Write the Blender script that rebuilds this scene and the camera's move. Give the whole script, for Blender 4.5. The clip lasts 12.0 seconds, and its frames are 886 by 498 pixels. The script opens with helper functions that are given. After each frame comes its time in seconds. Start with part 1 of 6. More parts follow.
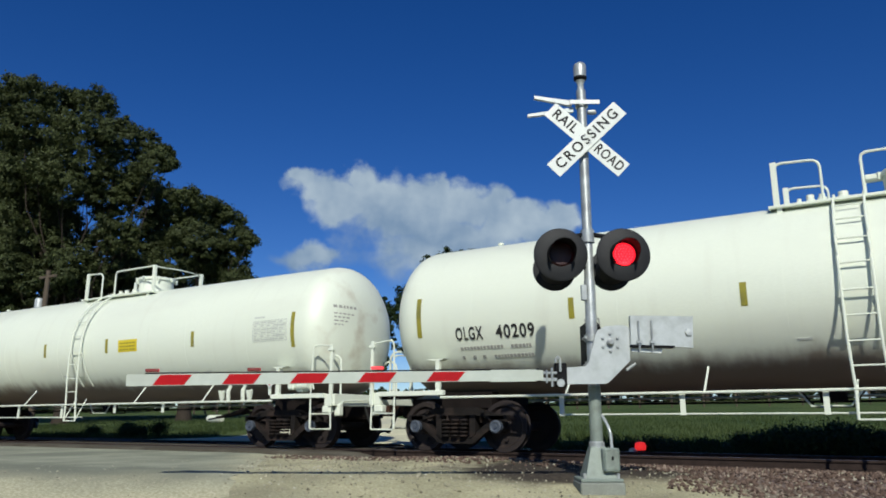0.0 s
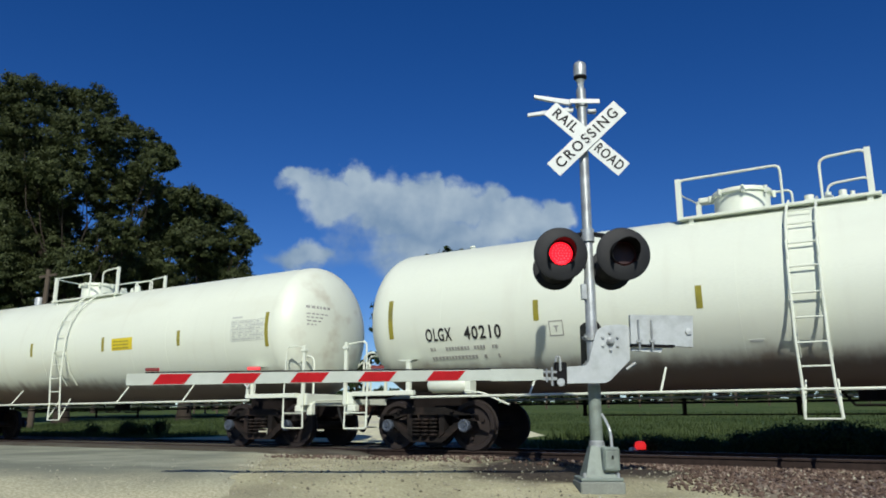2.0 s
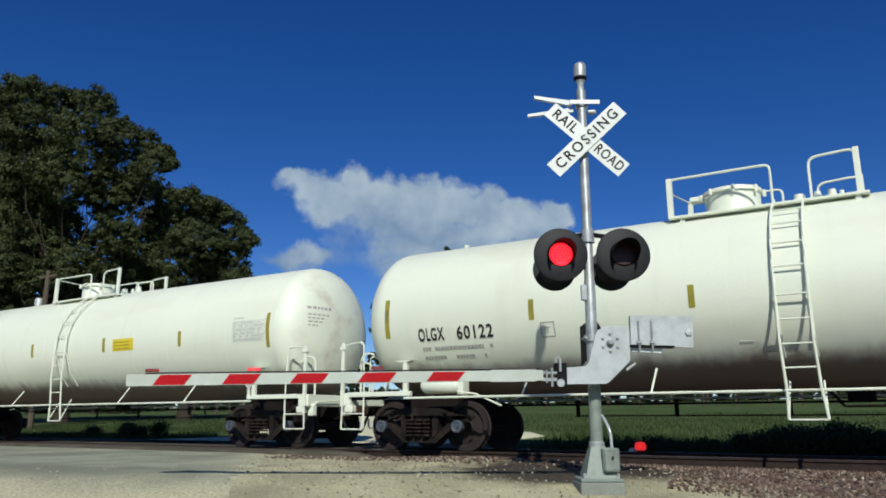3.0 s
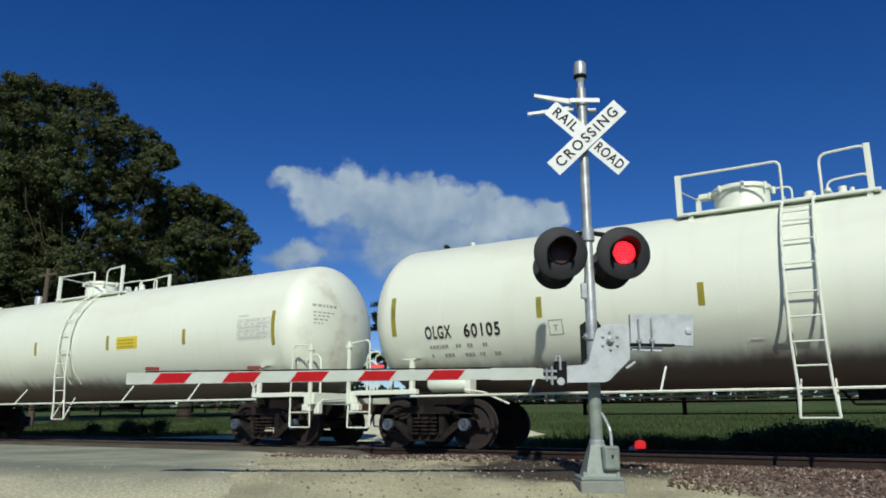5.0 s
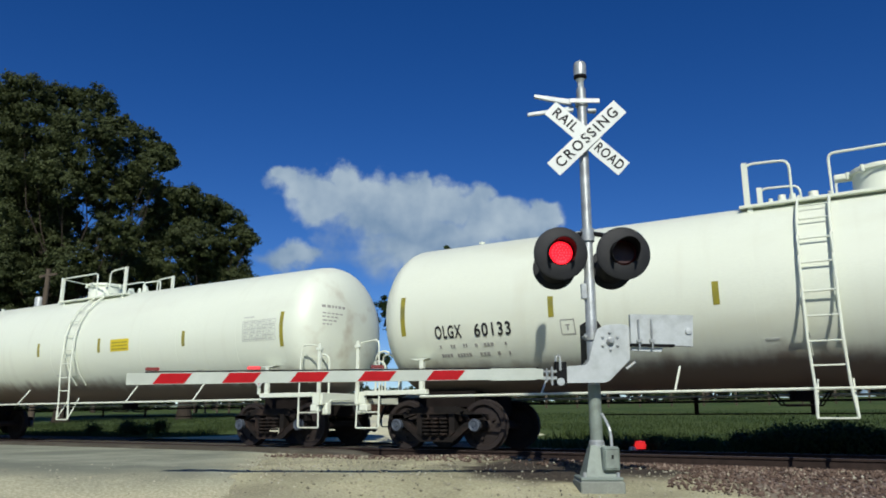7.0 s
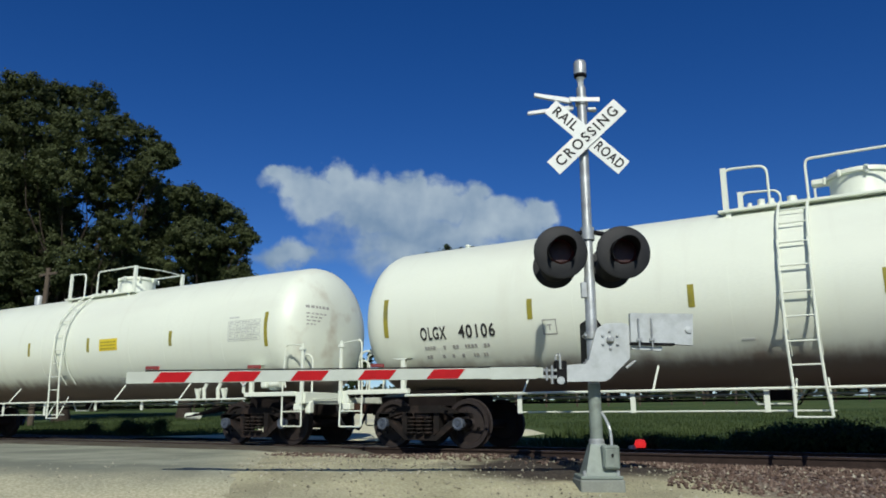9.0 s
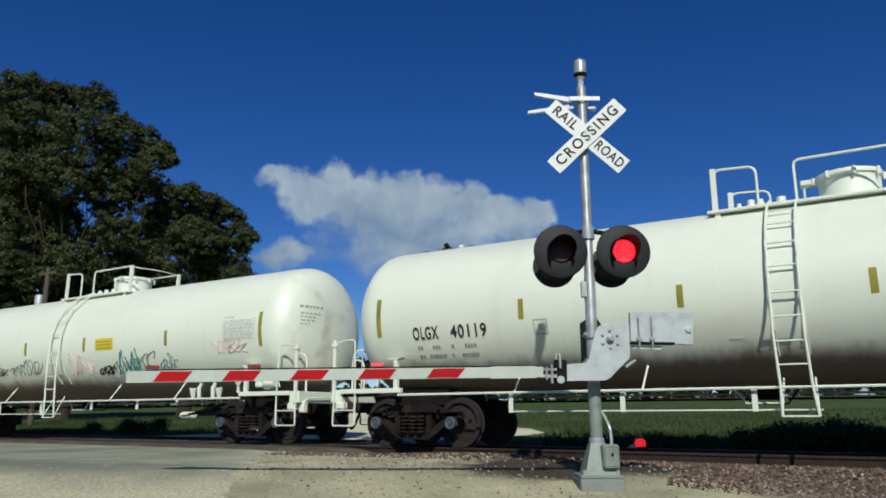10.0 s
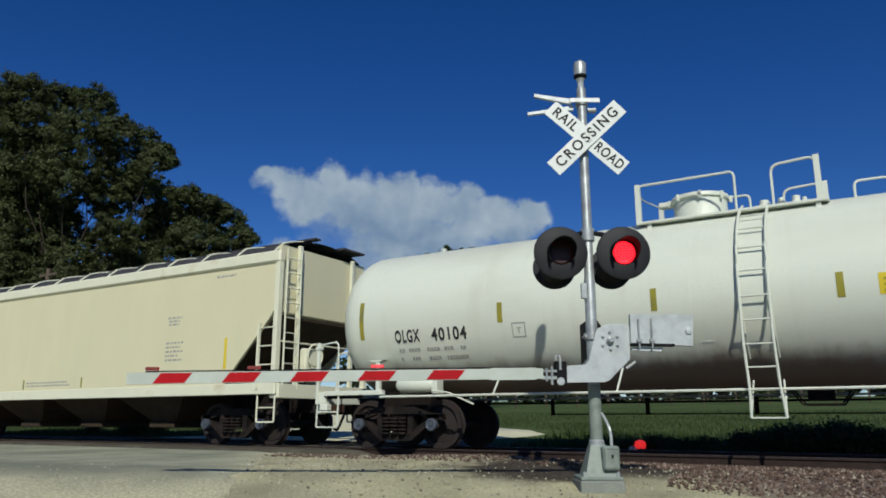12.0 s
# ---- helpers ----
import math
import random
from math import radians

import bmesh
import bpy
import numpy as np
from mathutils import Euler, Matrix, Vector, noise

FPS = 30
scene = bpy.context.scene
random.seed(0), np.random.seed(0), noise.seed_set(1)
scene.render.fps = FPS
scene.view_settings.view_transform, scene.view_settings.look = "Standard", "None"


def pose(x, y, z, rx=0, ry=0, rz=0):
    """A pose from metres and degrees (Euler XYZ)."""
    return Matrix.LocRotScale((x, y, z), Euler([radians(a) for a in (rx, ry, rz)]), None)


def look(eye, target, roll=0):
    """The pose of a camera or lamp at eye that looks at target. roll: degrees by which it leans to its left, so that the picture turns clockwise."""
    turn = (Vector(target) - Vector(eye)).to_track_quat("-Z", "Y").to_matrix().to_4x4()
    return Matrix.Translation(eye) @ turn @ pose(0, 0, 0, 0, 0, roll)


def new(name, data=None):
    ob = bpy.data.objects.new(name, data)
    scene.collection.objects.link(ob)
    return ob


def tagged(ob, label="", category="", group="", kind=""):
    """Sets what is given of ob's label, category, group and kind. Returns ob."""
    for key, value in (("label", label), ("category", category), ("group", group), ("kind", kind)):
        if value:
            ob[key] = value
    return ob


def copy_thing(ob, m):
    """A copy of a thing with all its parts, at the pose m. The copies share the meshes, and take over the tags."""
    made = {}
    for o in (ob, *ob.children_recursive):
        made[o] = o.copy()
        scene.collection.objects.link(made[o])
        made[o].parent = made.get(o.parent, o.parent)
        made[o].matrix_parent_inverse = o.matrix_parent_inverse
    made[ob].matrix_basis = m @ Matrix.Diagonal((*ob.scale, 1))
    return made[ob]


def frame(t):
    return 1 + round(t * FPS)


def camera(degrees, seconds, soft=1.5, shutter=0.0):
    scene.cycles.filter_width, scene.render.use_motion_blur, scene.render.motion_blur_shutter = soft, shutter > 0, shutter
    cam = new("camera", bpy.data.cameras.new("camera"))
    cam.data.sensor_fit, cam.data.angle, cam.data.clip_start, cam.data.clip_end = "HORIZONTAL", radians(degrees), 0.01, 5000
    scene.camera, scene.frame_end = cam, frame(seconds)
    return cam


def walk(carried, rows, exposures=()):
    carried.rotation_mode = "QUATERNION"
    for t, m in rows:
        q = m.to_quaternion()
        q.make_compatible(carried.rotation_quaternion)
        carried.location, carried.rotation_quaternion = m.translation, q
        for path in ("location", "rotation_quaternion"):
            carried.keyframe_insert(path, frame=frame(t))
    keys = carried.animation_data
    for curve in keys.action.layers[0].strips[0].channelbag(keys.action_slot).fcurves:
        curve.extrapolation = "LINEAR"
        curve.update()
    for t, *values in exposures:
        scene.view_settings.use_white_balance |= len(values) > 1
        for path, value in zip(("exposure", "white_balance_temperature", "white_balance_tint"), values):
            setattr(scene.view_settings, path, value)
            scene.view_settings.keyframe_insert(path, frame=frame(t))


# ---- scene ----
# World: x along the track (the train runs to +x), y across it (away from the camera), z up from the rail tops.
YAW, TILT = 31.16, 13.09
EYE = Vector((0, -13.43, 0.535))
cam = camera(61.47, 12.0, soft=1.8)
NOD = ((0, 0), (0.5, 0), (1, -0.05), (2, -0.06), (2.5, 0), (3.2, 0), (4.8, -0.12), (5.5, -0.13), (6.0, -0.12), (6.5, -0.06), (7.2, -0.12), (8.8, -0.19), (9.5, -0.2), (10, -0.25), (10.5, -0.2), (11.5, -0.2), (12, -0.13))
walk(cam, [(t, pose(*EYE, 90 + TILT + d, 0, YAW)) for t, d in NOD], [(0, 0), (3.2, 0), (5.5, -0.05), (7.2, 0), (9, -0.06), (9.5, -0.12), (10, -0.13), (10.5, -0.16), (12, -0.2)])

# ---- light ----
SUN_TO = Vector((0.535, -0.845, math.tan(radians(37)))).normalized()
world = bpy.data.worlds.new("sky")
scene.world = world
world.use_nodes = True
wn = world.node_tree.nodes
sky = wn.new("ShaderNodeTexSky")
sky.sky_type = "NISHITA"
sky.sun_disc = False
sky.sun_elevation = radians(37)
sky.sun_rotation = math.atan2(SUN_TO.x, SUN_TO.y)
sky.altitude, sky.air_density, sky.dust_density, sky.ozone_density = 2000, 1.0, 0.0, 4.0
deep = wn.new("ShaderNodeHueSaturation")
deep.inputs["Hue"].default_value, deep.inputs["Saturation"].default_value = 0.515, 1.3
world.node_tree.links.new(sky.outputs[0], deep.inputs["Color"])
world.node_tree.links.new(deep.outputs[0], wn["Background"].inputs[0])
wn["Background"].inputs[1].default_value = 0.084
sun = new("sun", bpy.data.lights.new("sun", "SUN"))
sun.data.energy, sun.data.angle, sun.data.color = 4.45, radians(0.5), (1.0, 0.99, 0.89)
sun.matrix_world = look(SUN_TO * 100, (0, 0, 0))
scene.view_settings.exposure = 0.0


# ---- materials ----
def material(name, color, rough=0.5, metal=0.0, spread=0.12, scale=6.0, bump=0.1, fine=60.0, second=None, second_scale=1.2, second_cut=(0.5, 0.7), coat=0.0, stretch=None, streak=None, spec=0.5, grime_shade=None):
    """A surface with grain, large-scale variation, an optional second colour in stains, and fine relief."""
    m = bpy.data.materials.new(name)
    m.use_nodes = True
    nt = m.node_tree
    n, l = nt.nodes, nt.links
    b = n["Principled BSDF"]
    co = n.new("ShaderNodeTexCoord")
    src = co.outputs["Object"]
    if stretch:
        mp = n.new("ShaderNodeMapping")
        mp.inputs["Scale"].default_value = stretch
        l.new(src, mp.inputs[0])
        src = mp.outputs[0]
    def tex(s, detail=4):
        t = n.new("ShaderNodeTexNoise")
        t.inputs["Scale"].default_value, t.inputs["Detail"].default_value = s, detail
        l.new(src, t.inputs["Vector"])
        return t.outputs["Fac"]
    def mix(fac, a, c):
        x = n.new("ShaderNodeMix")
        x.data_type = "RGBA"
        for sock, v in ((x.inputs[0], fac), (x.inputs[6], a), (x.inputs[7], c)):
            if hasattr(v, "is_output"):
                l.new(v, sock)
            else:
                sock.default_value = v if not isinstance(v, tuple) else (*v[:3], 1)
        return x.outputs[2]
    def ramp(v, lo, hi):
        r = n.new("ShaderNodeMapRange")
        r.inputs[1].default_value, r.inputs[2].default_value = lo, hi
        l.new(v, r.inputs[0])
        return r.outputs[0]
    lo = tuple(max(0, c * (1 - spread)) for c in color)
    hi = tuple(min(1, c * (1 + spread)) for c in color)
    col = mix(ramp(tex(scale), 0.3, 0.7), lo, hi)
    col = mix(ramp(tex(fine, 2), 0.35, 0.8), col, tuple(c * (1 - spread) for c in color))
    if second:
        col = mix(ramp(tex(second_scale, 5), *second_cut), col, second)
    if streak:
        mp2 = n.new("ShaderNodeMapping")
        mp2.inputs["Scale"].default_value = (2.2, 0.3, 0.3)
        l.new(co.outputs["Object"], mp2.inputs[0])
        st = n.new("ShaderNodeTexNoise")
        st.inputs["Scale"].default_value, st.inputs["Detail"].default_value = 1.6, 6
        l.new(mp2.outputs[0], st.inputs["Vector"])
        sm = n.new("ShaderNodeMapRange")
        sm.inputs[1].default_value, sm.inputs[2].default_value, sm.inputs[4].default_value = 0.55, 0.85, 0.3
        l.new(st.outputs["Fac"], sm.inputs[0])
        col = mix(sm.outputs[0], col, streak)
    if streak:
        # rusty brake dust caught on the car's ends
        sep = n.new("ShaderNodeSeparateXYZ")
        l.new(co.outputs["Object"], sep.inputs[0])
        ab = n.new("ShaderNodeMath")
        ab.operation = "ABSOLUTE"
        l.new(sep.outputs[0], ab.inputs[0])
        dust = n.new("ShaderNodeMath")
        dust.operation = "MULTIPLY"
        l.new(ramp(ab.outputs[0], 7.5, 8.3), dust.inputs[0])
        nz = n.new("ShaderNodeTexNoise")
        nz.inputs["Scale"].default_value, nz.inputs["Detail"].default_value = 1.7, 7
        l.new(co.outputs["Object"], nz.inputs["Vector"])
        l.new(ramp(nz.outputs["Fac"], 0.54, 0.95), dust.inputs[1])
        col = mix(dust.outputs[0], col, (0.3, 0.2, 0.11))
    if grime_shade:
        # belly's underside shade painted in with brake dust and rail grime; ragged, splashed edge
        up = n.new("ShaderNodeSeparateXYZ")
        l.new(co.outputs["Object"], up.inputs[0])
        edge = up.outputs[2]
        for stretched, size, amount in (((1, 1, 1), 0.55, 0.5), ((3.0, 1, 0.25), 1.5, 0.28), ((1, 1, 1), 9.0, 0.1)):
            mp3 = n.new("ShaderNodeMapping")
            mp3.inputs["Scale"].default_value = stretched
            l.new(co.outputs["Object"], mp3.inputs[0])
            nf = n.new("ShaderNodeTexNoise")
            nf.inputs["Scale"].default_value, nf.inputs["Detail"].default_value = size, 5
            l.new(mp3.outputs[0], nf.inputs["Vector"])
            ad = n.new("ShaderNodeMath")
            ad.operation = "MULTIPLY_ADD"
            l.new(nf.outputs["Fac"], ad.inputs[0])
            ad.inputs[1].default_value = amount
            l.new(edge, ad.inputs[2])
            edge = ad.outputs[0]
        belly_mask = n.new("ShaderNodeMapRange")
        belly_mask.interpolation_type = "SMOOTHSTEP"
        belly_mask.inputs[1].default_value, belly_mask.inputs[2].default_value = 2.12, 1.76
        belly_mask.inputs[4].default_value = 0.92
        l.new(edge, belly_mask.inputs[0])
        col = mix(belly_mask.outputs[0], col, grime_shade)
    l.new(col, b.inputs["Base Color"])
    b.inputs["Roughness"].default_value, b.inputs["Metallic"].default_value = rough, metal
    b.inputs["Coat Weight"].default_value, b.inputs["Specular IOR Level"].default_value = coat, spec
    if bump:
        bp = n.new("ShaderNodeBump")
        bp.inputs["Strength"].default_value, bp.inputs["Distance"].default_value = bump, 0.01
        l.new(tex(fine, 3), bp.inputs["Height"])
        l.new(bp.outputs[0], b.inputs["Normal"])
    return m


def glowing(name, color, strength):
    m = bpy.data.materials.new(name)
    m.use_nodes = True
    b = m.node_tree.nodes["Principled BSDF"]
    b.inputs["Base Color"].default_value = (*color, 1)
    b.inputs["Emission Color"].default_value = (*color, 1)
    b.inputs["Emission Strength"].default_value = strength
    return m


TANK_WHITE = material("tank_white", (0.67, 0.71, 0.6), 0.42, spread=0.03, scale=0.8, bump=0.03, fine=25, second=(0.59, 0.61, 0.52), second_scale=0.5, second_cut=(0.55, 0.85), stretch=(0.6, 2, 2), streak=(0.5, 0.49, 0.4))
TANK_WHITE_SHELL = material("tank_white_shell", (0.67, 0.71, 0.6), 0.42, spread=0.03, scale=0.8, bump=0.03, fine=25, second=(0.59, 0.61, 0.52), second_scale=0.5, second_cut=(0.55, 0.85), stretch=(0.6, 2, 2), streak=(0.5, 0.49, 0.4), grime_shade=(0.18, 0.128, 0.095))
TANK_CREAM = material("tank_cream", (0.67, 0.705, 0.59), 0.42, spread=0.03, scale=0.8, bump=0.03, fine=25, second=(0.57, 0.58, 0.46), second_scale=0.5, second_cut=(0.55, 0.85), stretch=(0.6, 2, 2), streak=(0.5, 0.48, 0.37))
TANK_CREAM_SHELL = material("tank_cream_shell", (0.67, 0.705, 0.59), 0.42, spread=0.03, scale=0.8, bump=0.03, fine=25, second=(0.57, 0.58, 0.46), second_scale=0.5, second_cut=(0.55, 0.85), stretch=(0.6, 2, 2), streak=(0.5, 0.48, 0.37), grime_shade=(0.18, 0.128, 0.095))
# white paint dimmed: a darker exposure put into the last car's colour
TANK_DIMMED = material("tank_dimmed_white", (0.6, 0.63, 0.54), 0.45, spread=0.04, scale=0.8, bump=0.03, fine=25, second=(0.5, 0.51, 0.43), second_scale=0.5, second_cut=(0.5, 0.85), stretch=(0.6, 2, 2), streak=(0.38, 0.36, 0.28))
TANK_DIMMED_SHELL = material("tank_dimmed_white_shell", (0.6, 0.63, 0.54), 0.45, spread=0.04, scale=0.8, bump=0.03, fine=25, second=(0.5, 0.51, 0.43), second_scale=0.5, second_cut=(0.5, 0.85), stretch=(0.6, 2, 2), streak=(0.38, 0.36, 0.28), grime_shade=(0.18, 0.128, 0.095))
FRAME_WHITE = material("frame_white", (0.66, 0.68, 0.6), 0.5, spread=0.08, scale=5, bump=0.08, second=(0.4, 0.33, 0.24), second_scale=2.5, second_cut=(0.6, 0.8))
TRUCK_BLACK = material("truck_grime", (0.013, 0.011, 0.01), 0.75, spread=0.35, scale=6, bump=0.4, second=(0.032, 0.022, 0.018), second_scale=4, spec=0.15)
# near-black: grime with the shade beneath the cars put into the colour
UNDER_BROWN = material("underframe_grime_shade", (0.012, 0.009, 0.008), 0.8, spread=0.3, scale=4, bump=0.3, spec=0.12)
WHEEL_STEEL = material("wheel_steel", (0.02, 0.013, 0.011), 0.7, 0.1, spread=0.3, scale=9, bump=0.2)
BEARING_BLUE = material("bearing_cap_paint", (0.07, 0.085, 0.11), 0.5, 0.2, spread=0.2, scale=20, bump=0.1)
RUST = material("coupler_rust", (0.05, 0.026, 0.018), 0.85, spread=0.4, scale=10, bump=0.4, spec=0.12)
RUBBER = material("hose_rubber", (0.02, 0.02, 0.02), 0.7, spread=0.2, spec=0.12)
REFLECT_YELLOW = material("reflective_yellow", (0.27, 0.24, 0.025), 0.45, spread=0.1, scale=8, second=(0.17, 0.16, 0.04), second_scale=3)
PLACARD_YELLOW = material("placard_yellow", (0.62, 0.48, 0.02), 0.45, spread=0.05, scale=8)
INK = material("black_stencil_paint", (0.03, 0.03, 0.03), 0.6, spread=0.2, spec=0.12)
PALE_INK = material("faded_grey_stencil", (0.32, 0.32, 0.29), 0.6, spread=0.2)
DATA_GREY = material("data_panel_grey", (0.48, 0.5, 0.46), 0.6, spread=0.1)
GALV = material("galvanised_steel", (0.4, 0.425, 0.42), 0.42, 0.45, spread=0.2, scale=9, bump=0.1, fine=70, second=(0.24, 0.25, 0.25), second_scale=5, second_cut=(0.45, 0.75))
GREY_PAINT = material("aluminium_paint", (0.42, 0.45, 0.45), 0.5, 0.25, spread=0.08, scale=8, bump=0.06, second=(0.27, 0.29, 0.28), second_scale=5, second_cut=(0.5, 0.8))
BASE_GREY = material("dull_green_grey", (0.2, 0.24, 0.21), 0.6, 0.1, spread=0.12, scale=8, bump=0.1, second=(0.13, 0.15, 0.13), second_scale=5)
SIGN_WHITE = material("sign_white", (0.62, 0.65, 0.62), 0.45, spread=0.05, scale=5, bump=0.03, second=(0.5, 0.53, 0.49), second_scale=3, second_cut=(0.55, 0.8))
ARM_WHITE = material("arm_white_sheeting", (0.42, 0.46, 0.41), 0.45, spread=0.06, scale=9, bump=0.03, second=(0.37, 0.4, 0.35), second_scale=2)
ARM_RED = material("arm_red_sheeting", (0.36, 0.008, 0.012), 0.45, spread=0.12, scale=9, bump=0.03, spec=0.12)
LAMP_BLACK = material("sun_faded_black_paint", (0.017, 0.018, 0.02), 0.6, spread=0.25, scale=6, bump=0.1, spec=0.25)
SIGNAL_BLACK = material("signal_black", (0.008, 0.008, 0.009), 0.65, spread=0.3, scale=8, bump=0.08, spec=0.12)
CONCRETE = material("weathered_concrete", (0.2, 0.215, 0.185), 0.85, spread=0.15, scale=8, bump=0.3)
LENS_DARK = material("unlit_red_lens", (0.03, 0.004, 0.005), 0.5, spread=0.3, scale=30, bump=0.2)
ARM_LENS_DARK = material("unlit_arm_lens", (0.2, 0.03, 0.025), 0.4, spread=0.2)
LENS_LIT = glowing("lit_red_lens", (1.0, 0.012, 0.025), 1.7)
LED_LIT = glowing("lit_red_diodes", (1.0, 0.06, 0.075), 2.6)
RAIL_STEEL = material("rail_steel", (0.16, 0.13, 0.12), 0.4, 0.7, spread=0.2, scale=5)
RAIL_RUST = material("rail_side_rust", (0.035, 0.024, 0.02), 0.8, spread=0.3, scale=8, bump=0.2, spec=0.12)
TIE_WOOD = material("creosoted_tie_wood", (0.06, 0.045, 0.035), 0.85, spread=0.35, scale=6, bump=0.4, stretch=(6, 1, 6), spec=0.12)
HOPPER_CREAM = material("hopper_cream", (0.6, 0.57, 0.38), 0.5, spread=0.04, scale=0.7, bump=0.04, second=(0.53, 0.52, 0.35), second_scale=0.6, second_cut=(0.55, 0.85), stretch=(1.5, 1, 0.5))
HOPPER_PALE = material("hopper_pale_trim", (0.65, 0.65, 0.5), 0.5, spread=0.05, scale=2, bump=0.05, second=(0.5, 0.44, 0.3), second_scale=2, second_cut=(0.6, 0.8))
ROOF_DARK = material("hopper_roof_dark", (0.05, 0.052, 0.056), 0.85, spread=0.25, scale=3, bump=0.2, spec=0.12)
# shade under the hopper's ends and sill put into a dark brown
HOPPER_SHADE = material("hopper_shadow_brown", (0.045, 0.033, 0.022), 0.8, spread=0.25, scale=3, bump=0.2, spec=0.12)
# shade under the train put into the panel colour, dark and brownish
ASPHALT = material("shade_toned_crossing_asphalt", (0.085, 0.075, 0.058), 0.9, spread=0.2, scale=1.5, bump=0.35, fine=90, second=(0.13, 0.12, 0.095), second_scale=0.9, spec=0.12)
FAR_GRAVEL = material("pale_gravel_road", (0.62, 0.6, 0.41), 0.95, spread=0.15, scale=2, bump=0.4, fine=40, second=(0.46, 0.445, 0.35), second_scale=0.4, spec=0.12)
def stone_material(name, stops):
    m = bpy.data.materials.new(name)
    m.use_nodes = True
    n, l = m.node_tree.nodes, m.node_tree.links
    g = n.new("ShaderNodeNewGeometry")
    r = n.new("ShaderNodeValToRGB")
    e = r.color_ramp.elements
    e[0].position, e[0].color = stops[0][0], (*stops[0][1], 1)
    e[1].position, e[1].color = stops[-1][0], (*stops[-1][1], 1)
    for p, c in stops[1:-1]:
        e.new(p).color = (*c, 1)
    l.new(g.outputs["Random Per Island"], r.inputs[0])
    l.new(r.outputs[0], n["Principled BSDF"].inputs["Base Color"])
    n["Principled BSDF"].inputs["Roughness"].default_value = 0.85
    n["Principled BSDF"].inputs["Specular IOR Level"].default_value = 0.15
    return m


STONE = stone_material("pink_grey_ballast", [(0.0, (0.05, 0.034, 0.027)), (0.4, (0.1, 0.067, 0.051)), (0.8, (0.15, 0.106, 0.082)), (1.0, (0.25, 0.2, 0.16))])
PEBBLE = stone_material("tan_gravel_pebbles", [(0.0, (0.08, 0.07, 0.055)), (0.2, (0.26, 0.24, 0.17)), (0.8, (0.36, 0.34, 0.25)), (1.0, (0.46, 0.44, 0.35))])
BARK = material("tree_bark", (0.045, 0.036, 0.028), 0.9, spread=0.3, scale=6, bump=0.5, stretch=(3, 3, 0.6), spec=0.12)
POLE_WOOD = material("weathered_pole_wood", (0.1, 0.08, 0.06), 0.9, spread=0.25, scale=8, bump=0.3, stretch=(4, 4, 0.5), spec=0.12)
MARK_RED = glowing("lit_red_marker", (0.9, 0.03, 0.03), 0.8)
ARM_LIT = glowing("lit_arm_lens", (0.8, 0.05, 0.06), 0.45)


def leaf_material(name, dark, light):
    m = bpy.data.materials.new(name)
    m.use_nodes = True
    n, l = m.node_tree.nodes, m.node_tree.links
    b = n["Principled BSDF"]
    g = n.new("ShaderNodeNewGeometry")
    r = n.new("ShaderNodeValToRGB")
    r.color_ramp.elements[0].color, r.color_ramp.elements[1].color = (*dark, 1), (*light, 1)
    l.new(g.outputs["Random Per Island"], r.inputs[0])
    t = n.new("ShaderNodeTexNoise")
    t.inputs["Scale"].default_value = 0.35
    co = n.new("ShaderNodeTexCoord")
    l.new(co.outputs["Object"], t.inputs["Vector"])
    x = n.new("ShaderNodeMix")
    x.data_type, x.blend_type = "RGBA", "MULTIPLY"
    x.inputs[0].default_value = 0.6
    l.new(r.outputs[0], x.inputs[6])
    l.new(t.outputs["Color"], x.inputs[7])
    hs = n.new("ShaderNodeHueSaturation")
    hs.inputs["Saturation"].default_value = 0.0
    l.new(t.outputs["Color"], hs.inputs["Color"])
    l.new(hs.outputs[0], x.inputs[7])
    l.new(x.outputs[2], b.inputs["Base Color"])
    b.inputs["Roughness"].default_value = 0.6
    b.inputs["Specular IOR Level"].default_value = 0.2
    tr = n.new("ShaderNodeBsdfTranslucent")
    l.new(x.outputs[2], tr.inputs[0])
    ms = n.new("ShaderNodeMixShader")
    ms.inputs[0].default_value = 0.35
    l.new(b.outputs[0], ms.inputs[1])
    l.new(tr.outputs[0], ms.inputs[2])
    l.new(ms.outputs[0], n["Material Output"].inputs[0])
    return m


LEAF = leaf_material("broad_leaves", (0.044, 0.06, 0.021), (0.108, 0.132, 0.05))
LEAF_FAR = leaf_material("distant_leaves", (0.018, 0.04, 0.012), (0.055, 0.085, 0.027))
GRASS = leaf_material("verge_grass", (0.036, 0.062, 0.018), (0.085, 0.12, 0.036))
WEED = leaf_material("dark_verge_weeds", (0.03, 0.052, 0.017), (0.075, 0.11, 0.036))


